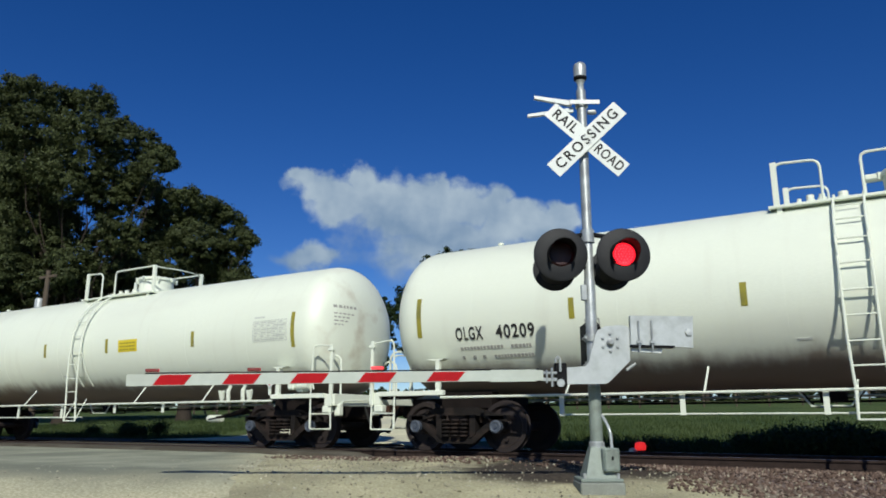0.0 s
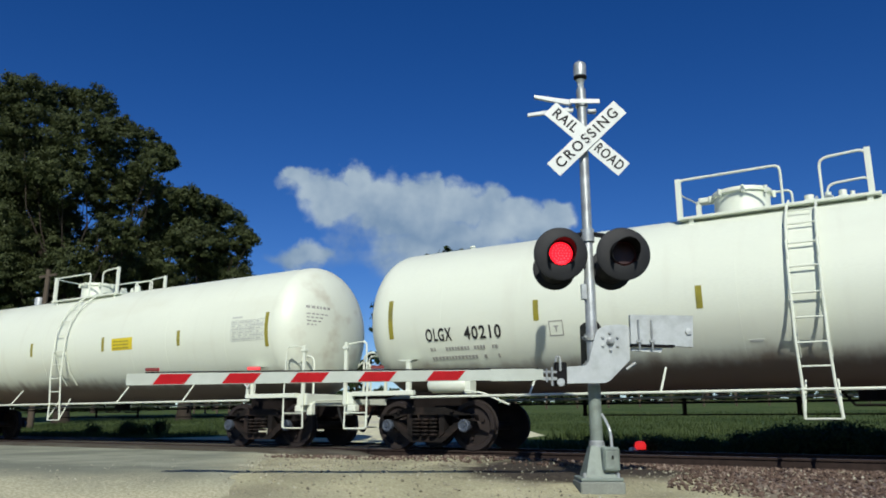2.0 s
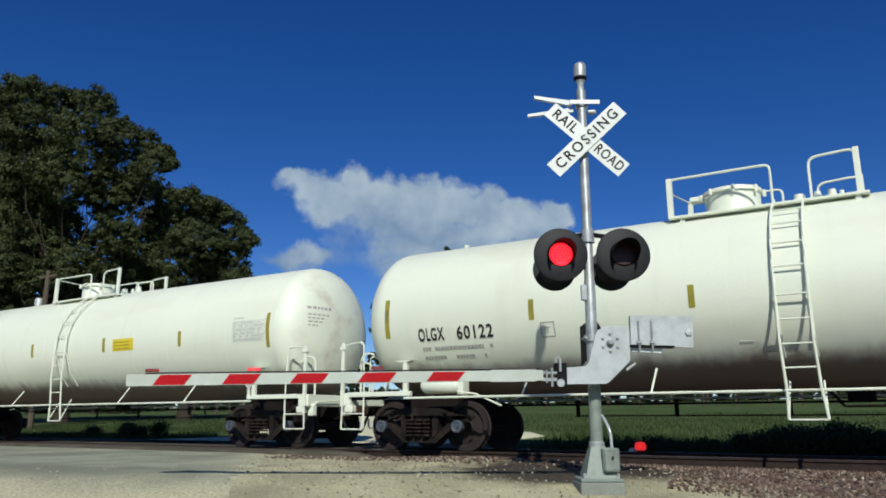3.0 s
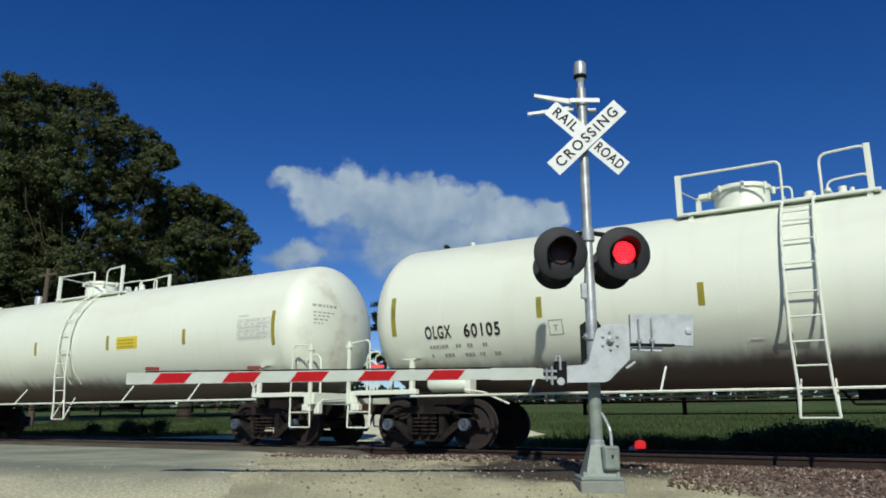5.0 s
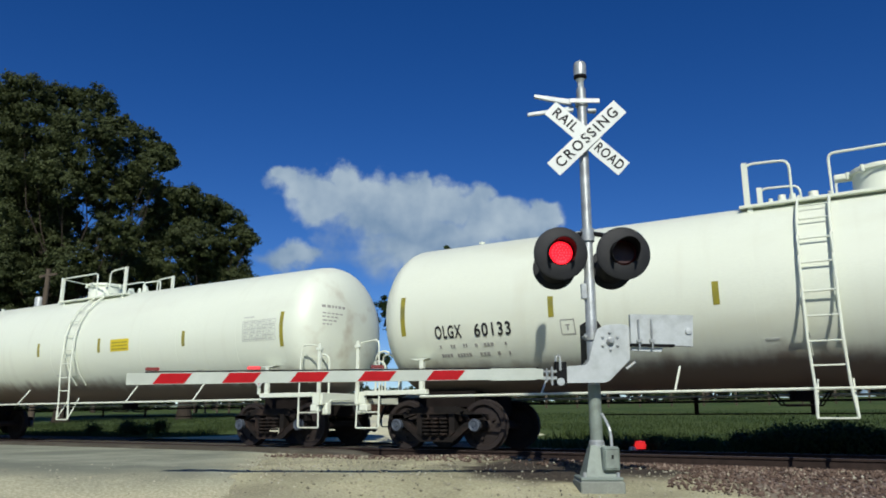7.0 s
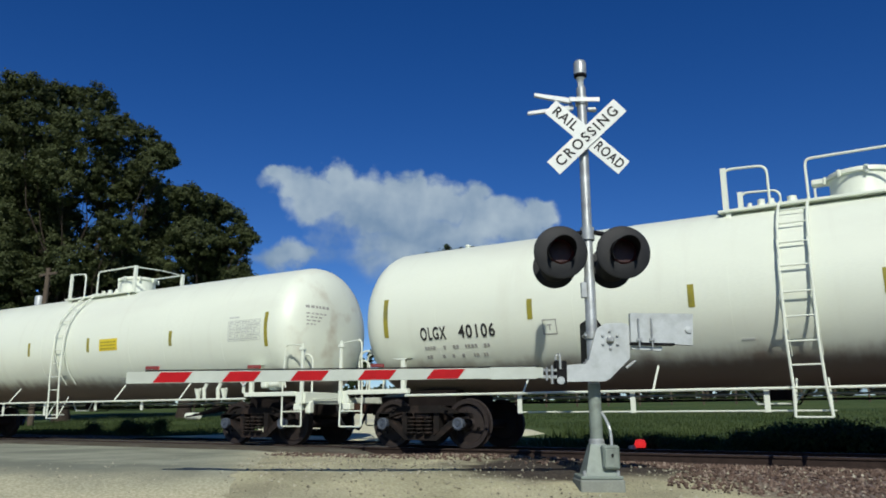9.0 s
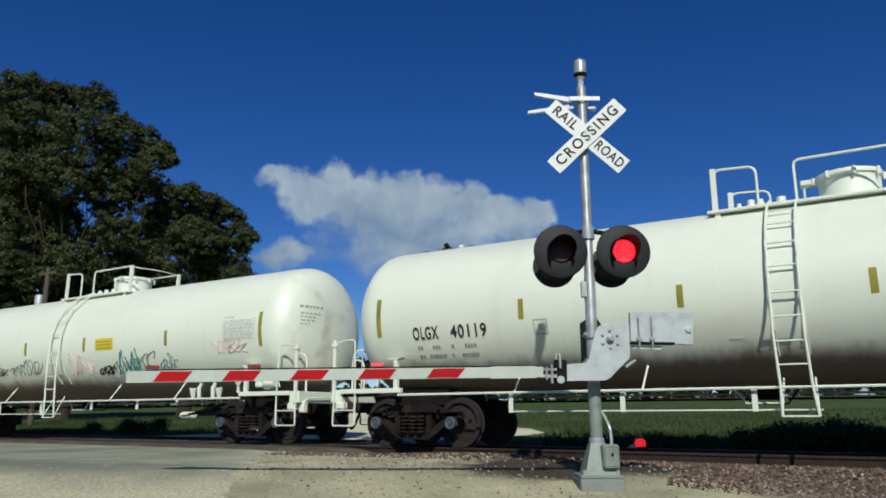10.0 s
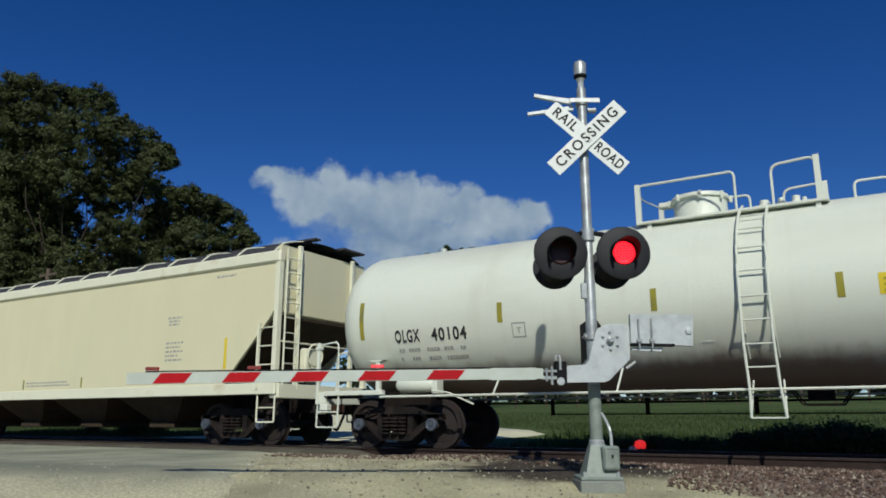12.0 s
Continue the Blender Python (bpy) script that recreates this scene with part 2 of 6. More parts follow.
def ground_material():
    m = bpy.data.materials.new("gravel_and_grass_ground")
    m.use_nodes = True
    n, l = m.node_tree.nodes, m.node_tree.links
    b = n["Principled BSDF"]
    co = n.new("ShaderNodeTexCoord")
    def tex(s, d=5):
        t = n.new("ShaderNodeTexNoise")
        t.inputs["Scale"].default_value, t.inputs["Detail"].default_value = s, d
        l.new(co.outputs["Object"], t.inputs["Vector"])
        return t.outputs["Fac"]
    def ramp(v, stops):
        r = n.new("ShaderNodeValToRGB")
        e = r.color_ramp.elements
        e[0].position, e[0].color = stops[0][0], (*stops[0][1], 1)
        e[1].position, e[1].color = stops[-1][0], (*stops[-1][1], 1)
        for p, c in stops[1:-1]:
            k = e.new(p)
            k.color = (*c, 1)
        l.new(v, r.inputs[0])
        return r.outputs[0]
    def mix(f, a, c):
        x = n.new("ShaderNodeMix")
        x.data_type = "RGBA"
        for v, i in ((f, 0), (a, 6), (c, 7)):
            l.new(v, x.inputs[i])
        return x.outputs[2]
    def smooth(v, lo, hi):
        r = n.new("ShaderNodeMapRange")
        r.interpolation_type = "SMOOTHSTEP"
        r.inputs[1].default_value, r.inputs[2].default_value = lo, hi
        l.new(v, r.inputs[0])
        return r.outputs[0]
    def add(a, c, k):
        q = n.new("ShaderNodeMath")
        q.operation = "MULTIPLY_ADD"
        l.new(c, q.inputs[0])
        q.inputs[1].default_value = k
        l.new(a, q.inputs[2])
        return q.outputs[0]
    sep = n.new("ShaderNodeSeparateXYZ")
    l.new(co.outputs["Object"], sep.inputs[0])
    sand = mix(smooth(tex(0.9), 0.4, 0.65), ramp(tex(28), [(0.3, (0.29, 0.27, 0.18)), (0.55, (0.4, 0.375, 0.26)), (0.75, (0.52, 0.5, 0.37))]), ramp(tex(40), [(0.3, (0.24, 0.225, 0.155)), (0.7, (0.45, 0.425, 0.31))]))
    dull = n.new("ShaderNodeMix")
    dull.data_type, dull.blend_type = "RGBA", "MULTIPLY"
    dull.inputs[0].default_value = 1.0
    l.new(sand, dull.inputs[6])
    l.new(ramp(tex(0.7, 6), [(0.36, (0.8, 0.8, 0.74)), (0.5, (1.05, 1.06, 0.98)), (0.64, (1.25, 1.24, 1.15))]), dull.inputs[7])
    sand = dull.outputs[2]
    pink = ramp(tex(22), [(0.3, (0.06, 0.042, 0.038)), (0.5, (0.13, 0.095, 0.085)), (0.72, (0.24, 0.21, 0.185))])
    wide = n.new("ShaderNodeMapRange")
    wide.inputs[1].default_value, wide.inputs[2].default_value, wide.inputs[4].default_value = -7.0, 3.0, 3.4
    wide.inputs[3].default_value = -1.3
    l.new(sep.outputs[0], wide.inputs[0])
    ballast_f = smooth(add(add(sep.outputs[1], tex(0.8), 2.2), wide.outputs[0], 1.0), -2.5, -0.9)
    near = mix(ballast_f, sand, pink)
    # darker brown patch of ground beside the mast
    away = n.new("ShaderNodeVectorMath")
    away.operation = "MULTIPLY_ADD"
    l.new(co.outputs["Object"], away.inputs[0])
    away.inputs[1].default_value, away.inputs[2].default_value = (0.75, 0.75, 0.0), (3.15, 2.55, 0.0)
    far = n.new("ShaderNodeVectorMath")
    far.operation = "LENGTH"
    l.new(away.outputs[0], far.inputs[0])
    dark_patch = smooth(add(far.outputs["Value"], tex(1.6), 1.3), 2.15, 1.5)
    near = mix(dark_patch, near, ramp(tex(20), [(0.3, (0.03, 0.025, 0.02)), (0.7, (0.085, 0.07, 0.055))]))
    grass = mix(smooth(tex(0.25), 0.35, 0.65), ramp(tex(9), [(0.3, (0.028, 0.05, 0.014)), (0.7, (0.065, 0.1, 0.03))]), ramp(tex(6), [(0.3, (0.045, 0.068, 0.02)), (0.7, (0.1, 0.13, 0.042))]))
    # unseen dark grass colour, added to cut light bounced onto the tank bellies
    flip = n.new("ShaderNodeMath")
    flip.operation = "MULTIPLY"
    l.new(smooth(add(sep.outputs[0], tex(0.9), 1.2), -1.4, -0.2), flip.inputs[0])
    l.new(smooth(add(sep.outputs[1], tex(0.7), 1.0), -4.6, -5.4), flip.inputs[1])
    near = mix(flip.outputs[0], near, grass)
    col = mix(smooth(add(sep.outputs[1], tex(0.6), 2.0), 3.6, 4.6), near, grass)
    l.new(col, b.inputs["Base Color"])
    b.inputs["Roughness"].default_value = 0.95
    b.inputs["Specular IOR Level"].default_value = 0.1
    bp = n.new("ShaderNodeBump")
    bp.inputs["Strength"].default_value, bp.inputs["Distance"].default_value = 0.7, 0.03
    l.new(tex(30), bp.inputs["Height"])
    l.new(bp.outputs[0], b.inputs["Normal"])
    return m


GROUND = ground_material()


def road_material():
    """Worn asphalt, dusted with gravel towards its edge and on the approach."""
    m = bpy.data.materials.new("dusty_asphalt")
    m.use_nodes = True
    n, l = m.node_tree.nodes, m.node_tree.links
    b = n["Principled BSDF"]
    co = n.new("ShaderNodeTexCoord")
    def tex(s, d=5):
        t = n.new("ShaderNodeTexNoise")
        t.inputs["Scale"].default_value, t.inputs["Detail"].default_value = s, d
        l.new(co.outputs["Object"], t.inputs["Vector"])
        return t.outputs["Fac"]
    def span(v, lo, hi):
        r = n.new("ShaderNodeMapRange")
        r.interpolation_type = "SMOOTHSTEP"
        r.inputs[1].default_value, r.inputs[2].default_value = lo, hi
        l.new(v, r.inputs[0])
        return r.outputs[0]
    def mix(f, a, c):
        x = n.new("ShaderNodeMix")
        x.data_type = "RGBA"
        for v, i in ((f, 0), (a, 6), (c, 7)):
            if isinstance(v, tuple):
                x.inputs[i].default_value = (*v, 1)
            else:
                l.new(v, x.inputs[i])
        return x.outputs[2]
    def along(vec, const):
        d = n.new("ShaderNodeVectorMath")
        d.operation = "DOT_PRODUCT"
        l.new(co.outputs["Object"], d.inputs[0])
        d.inputs[1].default_value = vec
        q = n.new("ShaderNodeMath")
        l.new(d.outputs["Value"], q.inputs[0])
        q.inputs[1].default_value = const
        return q.outputs[0]
    def plus(a, c, k):
        q = n.new("ShaderNodeMath")
        q.operation = "MULTIPLY_ADD"
        l.new(c, q.inputs[0])
        q.inputs[1].default_value = k
        l.new(a, q.inputs[2])
        return q.outputs[0]
    c, s = math.cos(radians(YAW)), math.sin(radians(YAW))
    ahead = along((-s, c, 0), -(EYE.y * c))
    edge = along((c - 0.145 * s, s + 0.145 * c, 0), 0.35 - EYE.y * (s + 0.145 * c))
    tar = mix(span(tex(1.1), 0.35, 0.65), (0.2, 0.21, 0.16), (0.3, 0.31, 0.235))
    tar = mix(span(tex(70, 2), 0.45, 0.75), tar, (0.33, 0.34, 0.26))
    tar = mix(span(tex(0.33, 3), 0.5, 0.62), tar, (0.185, 0.195, 0.15))
    dust = mix(span(tex(28), 0.35, 0.7), (0.37, 0.35, 0.225), (0.6, 0.57, 0.4))
    f = span(plus(edge, tex(0.9), 1.8), -0.9, 0.9)
    g = n.new("ShaderNodeMath")
    g.operation = "SUBTRACT"
    g.inputs[0].default_value = 1.0
    l.new(span(plus(ahead, tex(0.7), 3.0), 9.6, 12.2), g.inputs[1])
    h = n.new("ShaderNodeMath")
    h.operation = "MAXIMUM"
    l.new(f, h.inputs[0]), l.new(g.outputs[0], h.inputs[1])
    l.new(mix(h.outputs[0], tar, dust), b.inputs["Base Color"])
    b.inputs["Roughness"].default_value = 0.92
    b.inputs["Specular IOR Level"].default_value = 0.1
    bp = n.new("ShaderNodeBump")
    bp.inputs["Strength"].default_value, bp.inputs["Distance"].default_value = 0.5, 0.02
    l.new(tex(45), bp.inputs["Height"])
    l.new(bp.outputs[0], b.inputs["Normal"])
    return m


ROAD = road_material()


# ---- mesh helpers ----
def finish(name, bm, mat, smooth=False):
    me = bpy.data.meshes.new(name)
    bmesh.ops.recalc_face_normals(bm, faces=bm.faces)
    bm.to_mesh(me)
    bm.free()
    for m in mat if isinstance(mat, (list, tuple)) else [mat]:
        me.materials.append(m)
    if smooth:
        me.shade_smooth()
        me.set_sharp_from_angle(angle=radians(40))
    return me


def part(name, bm, mat, parent, label="", smooth=False):
    me = bm if isinstance(bm, bpy.types.Mesh) else finish(name, bm, mat, smooth)
    ob = new(name, me)
    ob.parent = parent
    return tagged(ob, label)


def thing(name, label, category, group="", m=None):
    ob = tagged(new(name), label, category, group)
    ob.empty_display_size = 0.3
    if m is not None:
        ob.matrix_basis = m
    return ob


def box(bm, x0, x1, y0, y1, z0, z1, bevel=0.0):
    geo = bmesh.ops.create_cube(bm, size=1)
    vs = geo["verts"]
    for v in vs:
        v.co = Vector((x0 if v.co.x < 0 else x1, y0 if v.co.y < 0 else y1, z0 if v.co.z < 0 else z1))
    if bevel:
        es = list({e for v in vs for e in v.link_edges})
        bmesh.ops.bevel(bm, geom=es, offset=bevel, segments=1, affect="EDGES")
    return bm


def lathe(bm, profile, origin=(0, 0, 0), axis=(0, 0, 1), n=24, caps=True):
    """Turn (radius, height) pairs round an axis from origin."""
    q = Vector((0, 0, 1)).rotation_difference(Vector(axis).normalized()).to_matrix()
    o = Vector(origin)
    rings = []
    for r, h in profile:
        if r < 1e-6:
            rings.append([bm.verts.new(o + q @ Vector((0, 0, h)))])
        else:
            rings.append([bm.verts.new(o + q @ Vector((r * math.cos(2 * math.pi * k / n), r * math.sin(2 * math.pi * k / n), h))) for k in range(n)])
    for a, c in zip(rings, rings[1:]):
        for k in range(n):
            j = (k + 1) % n
            if len(a) == 1 and len(c) == 1:
                continue
            if len(a) == 1:
                bm.faces.new((a[0], c[k], c[j]))
            elif len(c) == 1:
                bm.faces.new((a[k], a[j], c[0]))
            else:
                bm.faces.new((a[k], a[j], c[j], c[k]))
    if caps:
        for r in (rings[0], rings[-1]):
            if len(r) > 2:
                bm.faces.new(r)
    return bm


def rod(bm, a, c, r, n=8, r2=None):
    a, c = Vector(a), Vector(c)
    return lathe(bm, [(r, 0), (r if r2 is None else r2, (c - a).length)], a, c - a, n)


def pipe(bm, pts, r, n=8):
    """A tube swept along a line of points."""
    pts = [Vector(p) for p in pts]
    rings = []
    up = Vector((0.123, 0.345, 0.93)).normalized()
    for i, p in enumerate(pts):
        d = (pts[min(i + 1, len(pts) - 1)] - pts[max(i - 1, 0)]).normalized()
        s = d.cross(up).normalized()
        t = d.cross(s)
        k = 1.0
        if 0 < i < len(pts) - 1:
            k = 1 / max(0.5, (pts[i + 1] - p).normalized().dot(d))
        rings.append([bm.verts.new(p + (s * math.cos(2 * math.pi * j / n) + t * math.sin(2 * math.pi * j / n)) * r * k) for j in range(n)])
    for a, c in zip(rings, rings[1:]):
        for j in range(n):
            bm.faces.new((a[j], a[(j + 1) % n], c[(j + 1) % n], c[j]))
    bm.faces.new(rings[0]), bm.faces.new(rings[-1])
    return bm


def rounded(pts, r=0.12, k=4):
    """A polyline with its inner corners rounded."""
    pts = [Vector(p) for p in pts]
    out = [pts[0]]
    for a, p, c in zip(pts, pts[1:], pts[2:]):
        u, v = (a - p), (c - p)
        q = min(r, u.length / 2, v.length / 2)
        s, e = p + u.normalized() * q, p + v.normalized() * q
        for i in range(k + 1):
            f = i / k
            out.append(s * (1 - f) ** 2 + p * 2 * f * (1 - f) + e * f * f)
    out.append(pts[-1])
    return out


def prism(bm, poly, y0, y1):
    """An (x, z) outline with depth from y0 to y1."""
    a = [bm.verts.new((x, y0, z)) for x, z in poly]
    c = [bm.verts.new((x, y1, z)) for x, z in poly]
    bm.faces.new(a), bm.faces.new(c[::-1])
    for i in range(len(poly)):
        j = (i + 1) % len(poly)
        bm.faces.new((a[i], a[j], c[j], c[i]))
    return bm


def B():
    return bmesh.new()


def letters(text, size, spacing=1.0):
    """Flat lettering as a mesh in x, y, centred."""
    cu = bpy.data.curves.new("lettering", "FONT")
    cu.body, cu.size, cu.align_x, cu.align_y, cu.space_character = text, size, "CENTER", "CENTER", spacing
    cu.offset = size * 0.022
    ob = bpy.data.objects.new("lettering", cu)
    scene.collection.objects.link(ob)
    bpy.context.view_layer.update()
    me = bpy.data.meshes.new_from_object(ob.evaluated_get(bpy.context.evaluated_depsgraph_get()))
    bpy.data.objects.remove(ob)
    return me


def gz(x, y):
    """Height of the ground: level at the crossing, falling towards the camera, climbing beyond the track."""
    if y < -1.5:
        ahead = -(x - EYE.x) * math.sin(radians(YAW)) + (y - EYE.y) * math.cos(radians(YAW))
        z = float(np.interp(ahead, (-10, 0, 8.4, 9.5, 10.2), (-1.2, -0.76, -0.3, -0.15, -0.1)))
        z += 0.07 * math.exp(-((x + 6.0) / 1.7) ** 2 - ((y + 2.4) / 0.7) ** 2)
        return z - 0.06 * max(0, 1 - (-1.5 - y) / 0.7) * (1 if x > -10.5 else 0)
    if y < 1.7:
        return -0.17
    if y < 130:
        return -0.02 + 0.035 * (y - 1.7) - (0.15 * max(0, 1 - (y - 1.7) / 4) if x > -9 else 0)
    return 4.47


def frame_point(right, ahead):
    """Plan position at metres right of and ahead of the camera's line of sight."""
    a = radians(YAW)
    return EYE.x + right * math.cos(a) - ahead * math.sin(a), EYE.y + right * math.sin(a) + ahead * math.cos(a)


# ---- ground, track, roads ----
def make_ground():
    xs = [-1500, -700, -350, -200, -120, -80, -60, -45] + [-35 + i for i in range(0, 46)] + [14, 20, 30, 50, 90, 160, 300, 700, 1500]
    ys = [-300, -120, -60, -35, -22, -16, -13] + [-11 + 0.5 * i for i in range(0, 40)] + [10, 12, 15, 18, 22, 27, 33, 40, 50, 62, 76, 95, 115, 130, 160, 250, 450, 900, 1800]
    bm = B()
    grid = [[bm.verts.new((x, y, gz(x, y) + 0.012 * (noise.noise(Vector((x * 0.5, y * 0.5, 0)))) * (1 if y < 60 else 8) - (0.02 if abs(y) < 1.7 else 0))) for x in xs] for y in ys]
    for a, c in zip(grid, grid[1:]):
        for i in range(len(xs) - 1):
            bm.faces.new((a[i], a[i + 1], c[i + 1], c[i]))
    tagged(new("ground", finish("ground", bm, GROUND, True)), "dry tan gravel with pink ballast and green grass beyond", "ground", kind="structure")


def make_strip(name, label, pts, mat, lift):
    """A road sheet between two edges given as (left x, left y, right x, right y) rows."""
    bm = B()
    rows = []
    for lx, ly, rx, ry in pts:
        rows.append([bm.verts.new((lx + (rx - lx) * k / 8, ly + (ry - ly) * k / 8, gz(lx + (rx - lx) * k / 8, ly + (ry - ly) * k / 8) + (lift if 0 < k < 8 else -0.03))) for k in range(9)])
    for a, c in zip(rows, rows[1:]):
        for k in range(8):
            bm.faces.new((a[k], a[k + 1], c[k + 1], c[k]))
    tagged(new(name, finish(name, bm, mat, True)), label, "road", kind="structure")


def dense(pts, step=0.5):
    out = []
    for a, c in zip(pts, pts[1:]):
        k = max(1, int(abs(c[1] - a[1]) / step))
        out += [tuple(a[j] + (c[j] - a[j]) * i / k for j in range(4)) for i in range(k)]
    return out + [pts[-1]]


def make_track():
    track = tagged(thing("railway_track", "dark steel rails on creosoted ties in pink ballast", "railway track"), kind="structure")
    prof = [(-0.07, -0.17), (0.07, -0.17), (0.07, -0.155), (0.012, -0.135), (0.012, -0.045), (0.036, -0.035), (0.036, -0.004), (0.03, 0), (-0.03, 0), (-0.036, -0.004), (-0.036, -0.035), (-0.012, -0.045), (-0.012, -0.135), (-0.07, -0.155)]
    for y in (-0.7525, 0.7525):
        bm = B()
        a = [bm.verts.new((-300, y + p, z)) for p, z in prof]
        c = [bm.verts.new((120, y + p, z)) for p, z in prof]
        for i in range(len(prof)):
            f = bm.faces.new((a[i], a[(i + 1) % len(prof)], c[(i + 1) % len(prof)], c[i]))
            f.material_index = 0 if prof[i][1] > -0.01 and prof[(i + 1) % len(prof)][1] > -0.01 else 1
        part("rail", bm, (RAIL_STEEL, RAIL_RUST), track, "worn steel rail with rusty sides")
    me = finish("tie", box(B(), -0.11, 0.11, -1.3, 1.3, -0.34, -0.165, 0.012), TIE_WOOD)
    for i in range(120):
        o = new("tie", me)
        o.parent = track
        o.location = (-56 + i * 0.53, random.uniform(-0.03, 0.03), random.uniform(-0.008, 0.004))
        o.rotation_euler.z = random.uniform(-0.01, 0.01)
    bm = B()
    for y0, y1 in ((-1.9, -0.84), (-0.66, 0.66), (0.84, 1.9)):
        top = -0.025 if abs(y0) < 1 else -0.03
        prism(bm, [(-22.6, -0.3), (-8.9, -0.3), (-8.9, -0.19), (-9.6, -0.06), (-10.1, top), (-22.2, top)], y0, y1)
    tagged(new("crossing_surface", finish("crossing_surface", bm, ASPHALT)), "dark asphalt crossing panels between the rails, train's shade in their colour", "road", kind="structure")


make_ground()
make_strip("road", "worn grey asphalt road up to the crossing", dense([(*frame_point(-10 - 0.14 * a, a), *frame_point(-0.35 - 0.145 * c, c)) for a, c in ((21.2, 15.0), (18, 13), (14, 11), (10, 9), (6, 6), (0, 0), (-8, -8))]), ROAD, 0.02)
make_strip("far_road", "pale gravel road climbing beyond the crossing", dense([(-21, 1.7, -9, 1.7), (-19, 3.8, -8.3, 4.5), (-20.5, 6.5, -8.3, 6.7), (-23, 9.5, -9.5, 8.8), (-27, 14, -17, 14.3), (-31.5, 20, -22, 20.5), (-42, 33, -32, 32), (-85, 85, -68, 77), (-112, 120, -100, 118)]), FAR_GRAVEL, 0.05)
make_track()


# ---- the crossing signal ----
SIGNAL = pose(-3.07, -4.79, 0, 0, 0, YAW)
blinkers = []


def flat_letters(text, size, m, mat, parent, narrow=1.0):
    me = letters(text, size, 1.3 if len(text) > 5 else 1.14)
    me.transform(m @ Matrix.Diagonal((narrow, 1, 1, 1)))
    me.materials.clear()
    me.materials.append(mat)
    return part("lettering", me, mat, parent)


def make_signal():
    sig = thing("crossing_signal", "galvanised railroad crossing mast with crossbuck, twin lamps and lowered gate", "crossing signal", m=SIGNAL)
    # lower part of the mast is coloured darker than the rest
    part("lower_mast", lathe(B(), [(0.074, -0.02), (0.074, 0.95)], (-0.05, 0, 0), n=24), BASE_GREY, sig, "darker grey-green lower mast", True)
    part("mast", lathe(B(), [(0.068, 0.9), (0.068, 2.2), (0.06, 2.24), (0.06, 4.74)], (-0.05, 0, 0), n=24), GALV, sig, smooth=True)
    # bell on the mast head
    bell = part("bell", lathe(B(), [(0.035, 4.72), (0.04, 4.82), (0.05, 4.86), (0.078, 4.9), (0.082, 4.93), (0.082, 5.08), (0.07, 5.11), (0.03, 5.135), (0, 5.14)], (-0.052, 0, 0), n=24), GALV, sig, "dull metal bell on the mast head", True)
    part("bell_gap", lathe(B(), [(0.062, 4.875), (0.084, 4.9), (0.084, 4.925)], (-0.052, 0, 0), n=24), SIGNAL_BLACK, bell)
    part("bell_bracket", box(B(), -0.09, -0.015, -0.03, 0.03, 4.74, 4.85, 0.01), GALV, bell)
    # head bracket with two tapered wings
    br = part("head_bracket", box(B(), -0.22, 0.17, -0.09, -0.07, 4.515, 4.575, 0.004), GALV, sig)
    part("clamp", lathe(B(), [(0.082, 4.5), (0.082, 4.6)], (-0.05, 0, 0), n=20), GALV, br, smooth=True)
    for x0, z0, x1, z1, w in ((-0.66, 4.64, -0.18, 4.555, 0.035), (-0.75, 4.385, -0.16, 4.47, 0.03)):
        part("wing", prism(B(), [(x0, z0 - w * 0.5), (x1, z1 - w), (x1, z1 + w), (x0, z0 + w * 0.6)], -0.02, 0.03), GREY_PAINT, br, "tapered grey metal wing")
    part("side_lug", lathe(B(), [(0.03, 0), (0.034, 0.1), (0.0, 0.12)], (0.02, -0.02, 4.43), (1, 0, 0), 12), GALV, br)
    # crossbuck
    cx, cz = -0.025, 4.02
    for k, (ang, y) in enumerate(((-42.5, -0.115), (44.0, -0.135))):
        m = pose(cx, y, cz) @ pose(0, 0, 0, 0, -ang, 0)
        bm = box(B(), -0.61, 0.61, -0.004, 0.004, -0.114, 0.114, 0.003)
        bm.transform(m)
        blade = part("crossbuck_blade", bm, SIGN_WHITE, sig, "white blade with black capital letters")
        t = m @ pose(0, -0.0065, 0, 90, 0, 0)
        if k == 0:
            flat_letters("RAIL", 0.185, t @ pose(-0.36, 0, 0), INK, blade, 0.9)
            flat_letters("ROAD", 0.185, t @ pose(0.365, 0, 0), INK, blade, 0.76)
        else:
            flat_letters("CROSSING", 0.185, t @ pose(0, 0, 0), INK, blade, 0.98)
    for dx, dz in ((-0.03, 0.05), (0.035, -0.045)):
        part("sign_bolt", lathe(B(), [(0.016, 0), (0.016, 0.008), (0, 0.01)], (cx + dx, -0.1395, cz + dz), (0, -1, 0), 6), GALV, sig)
    part("crossbuck_clamp", box(B(), -0.1, 0.06, -0.11, 0.03, 3.98, 4.07, 0.01), GALV, sig)
    # lamp bar and lamps
    bar = part("lamp_bar", pipe(B(), [(-0.42, -0.02, 2.74), (-0.05, -0.02, 2.81), (0.36, -0.02, 2.74)], 0.03), SIGNAL_BLACK, sig)
    part("bar_clamp", lathe(B(), [(0.085, 2.7), (0.085, 2.86)], (-0.05, 0, 0), n=20), GALV, bar, smooth=True)
    for x, side in ((-0.415, "L"), (0.347, "R")):
        z = 2.518
        bm = B()
        lathe(bm, [(0.152, 0.0), (0.31, 0.0), (0.328, 0.012), (0.328, 0.03), (0.3, 0.03), (0.19, 0.05), (0.175, 0.2), (0.12, 0.26), (0, 0.27), ], (x, -0.17, z), (0, 1, 0), 40, caps=False)
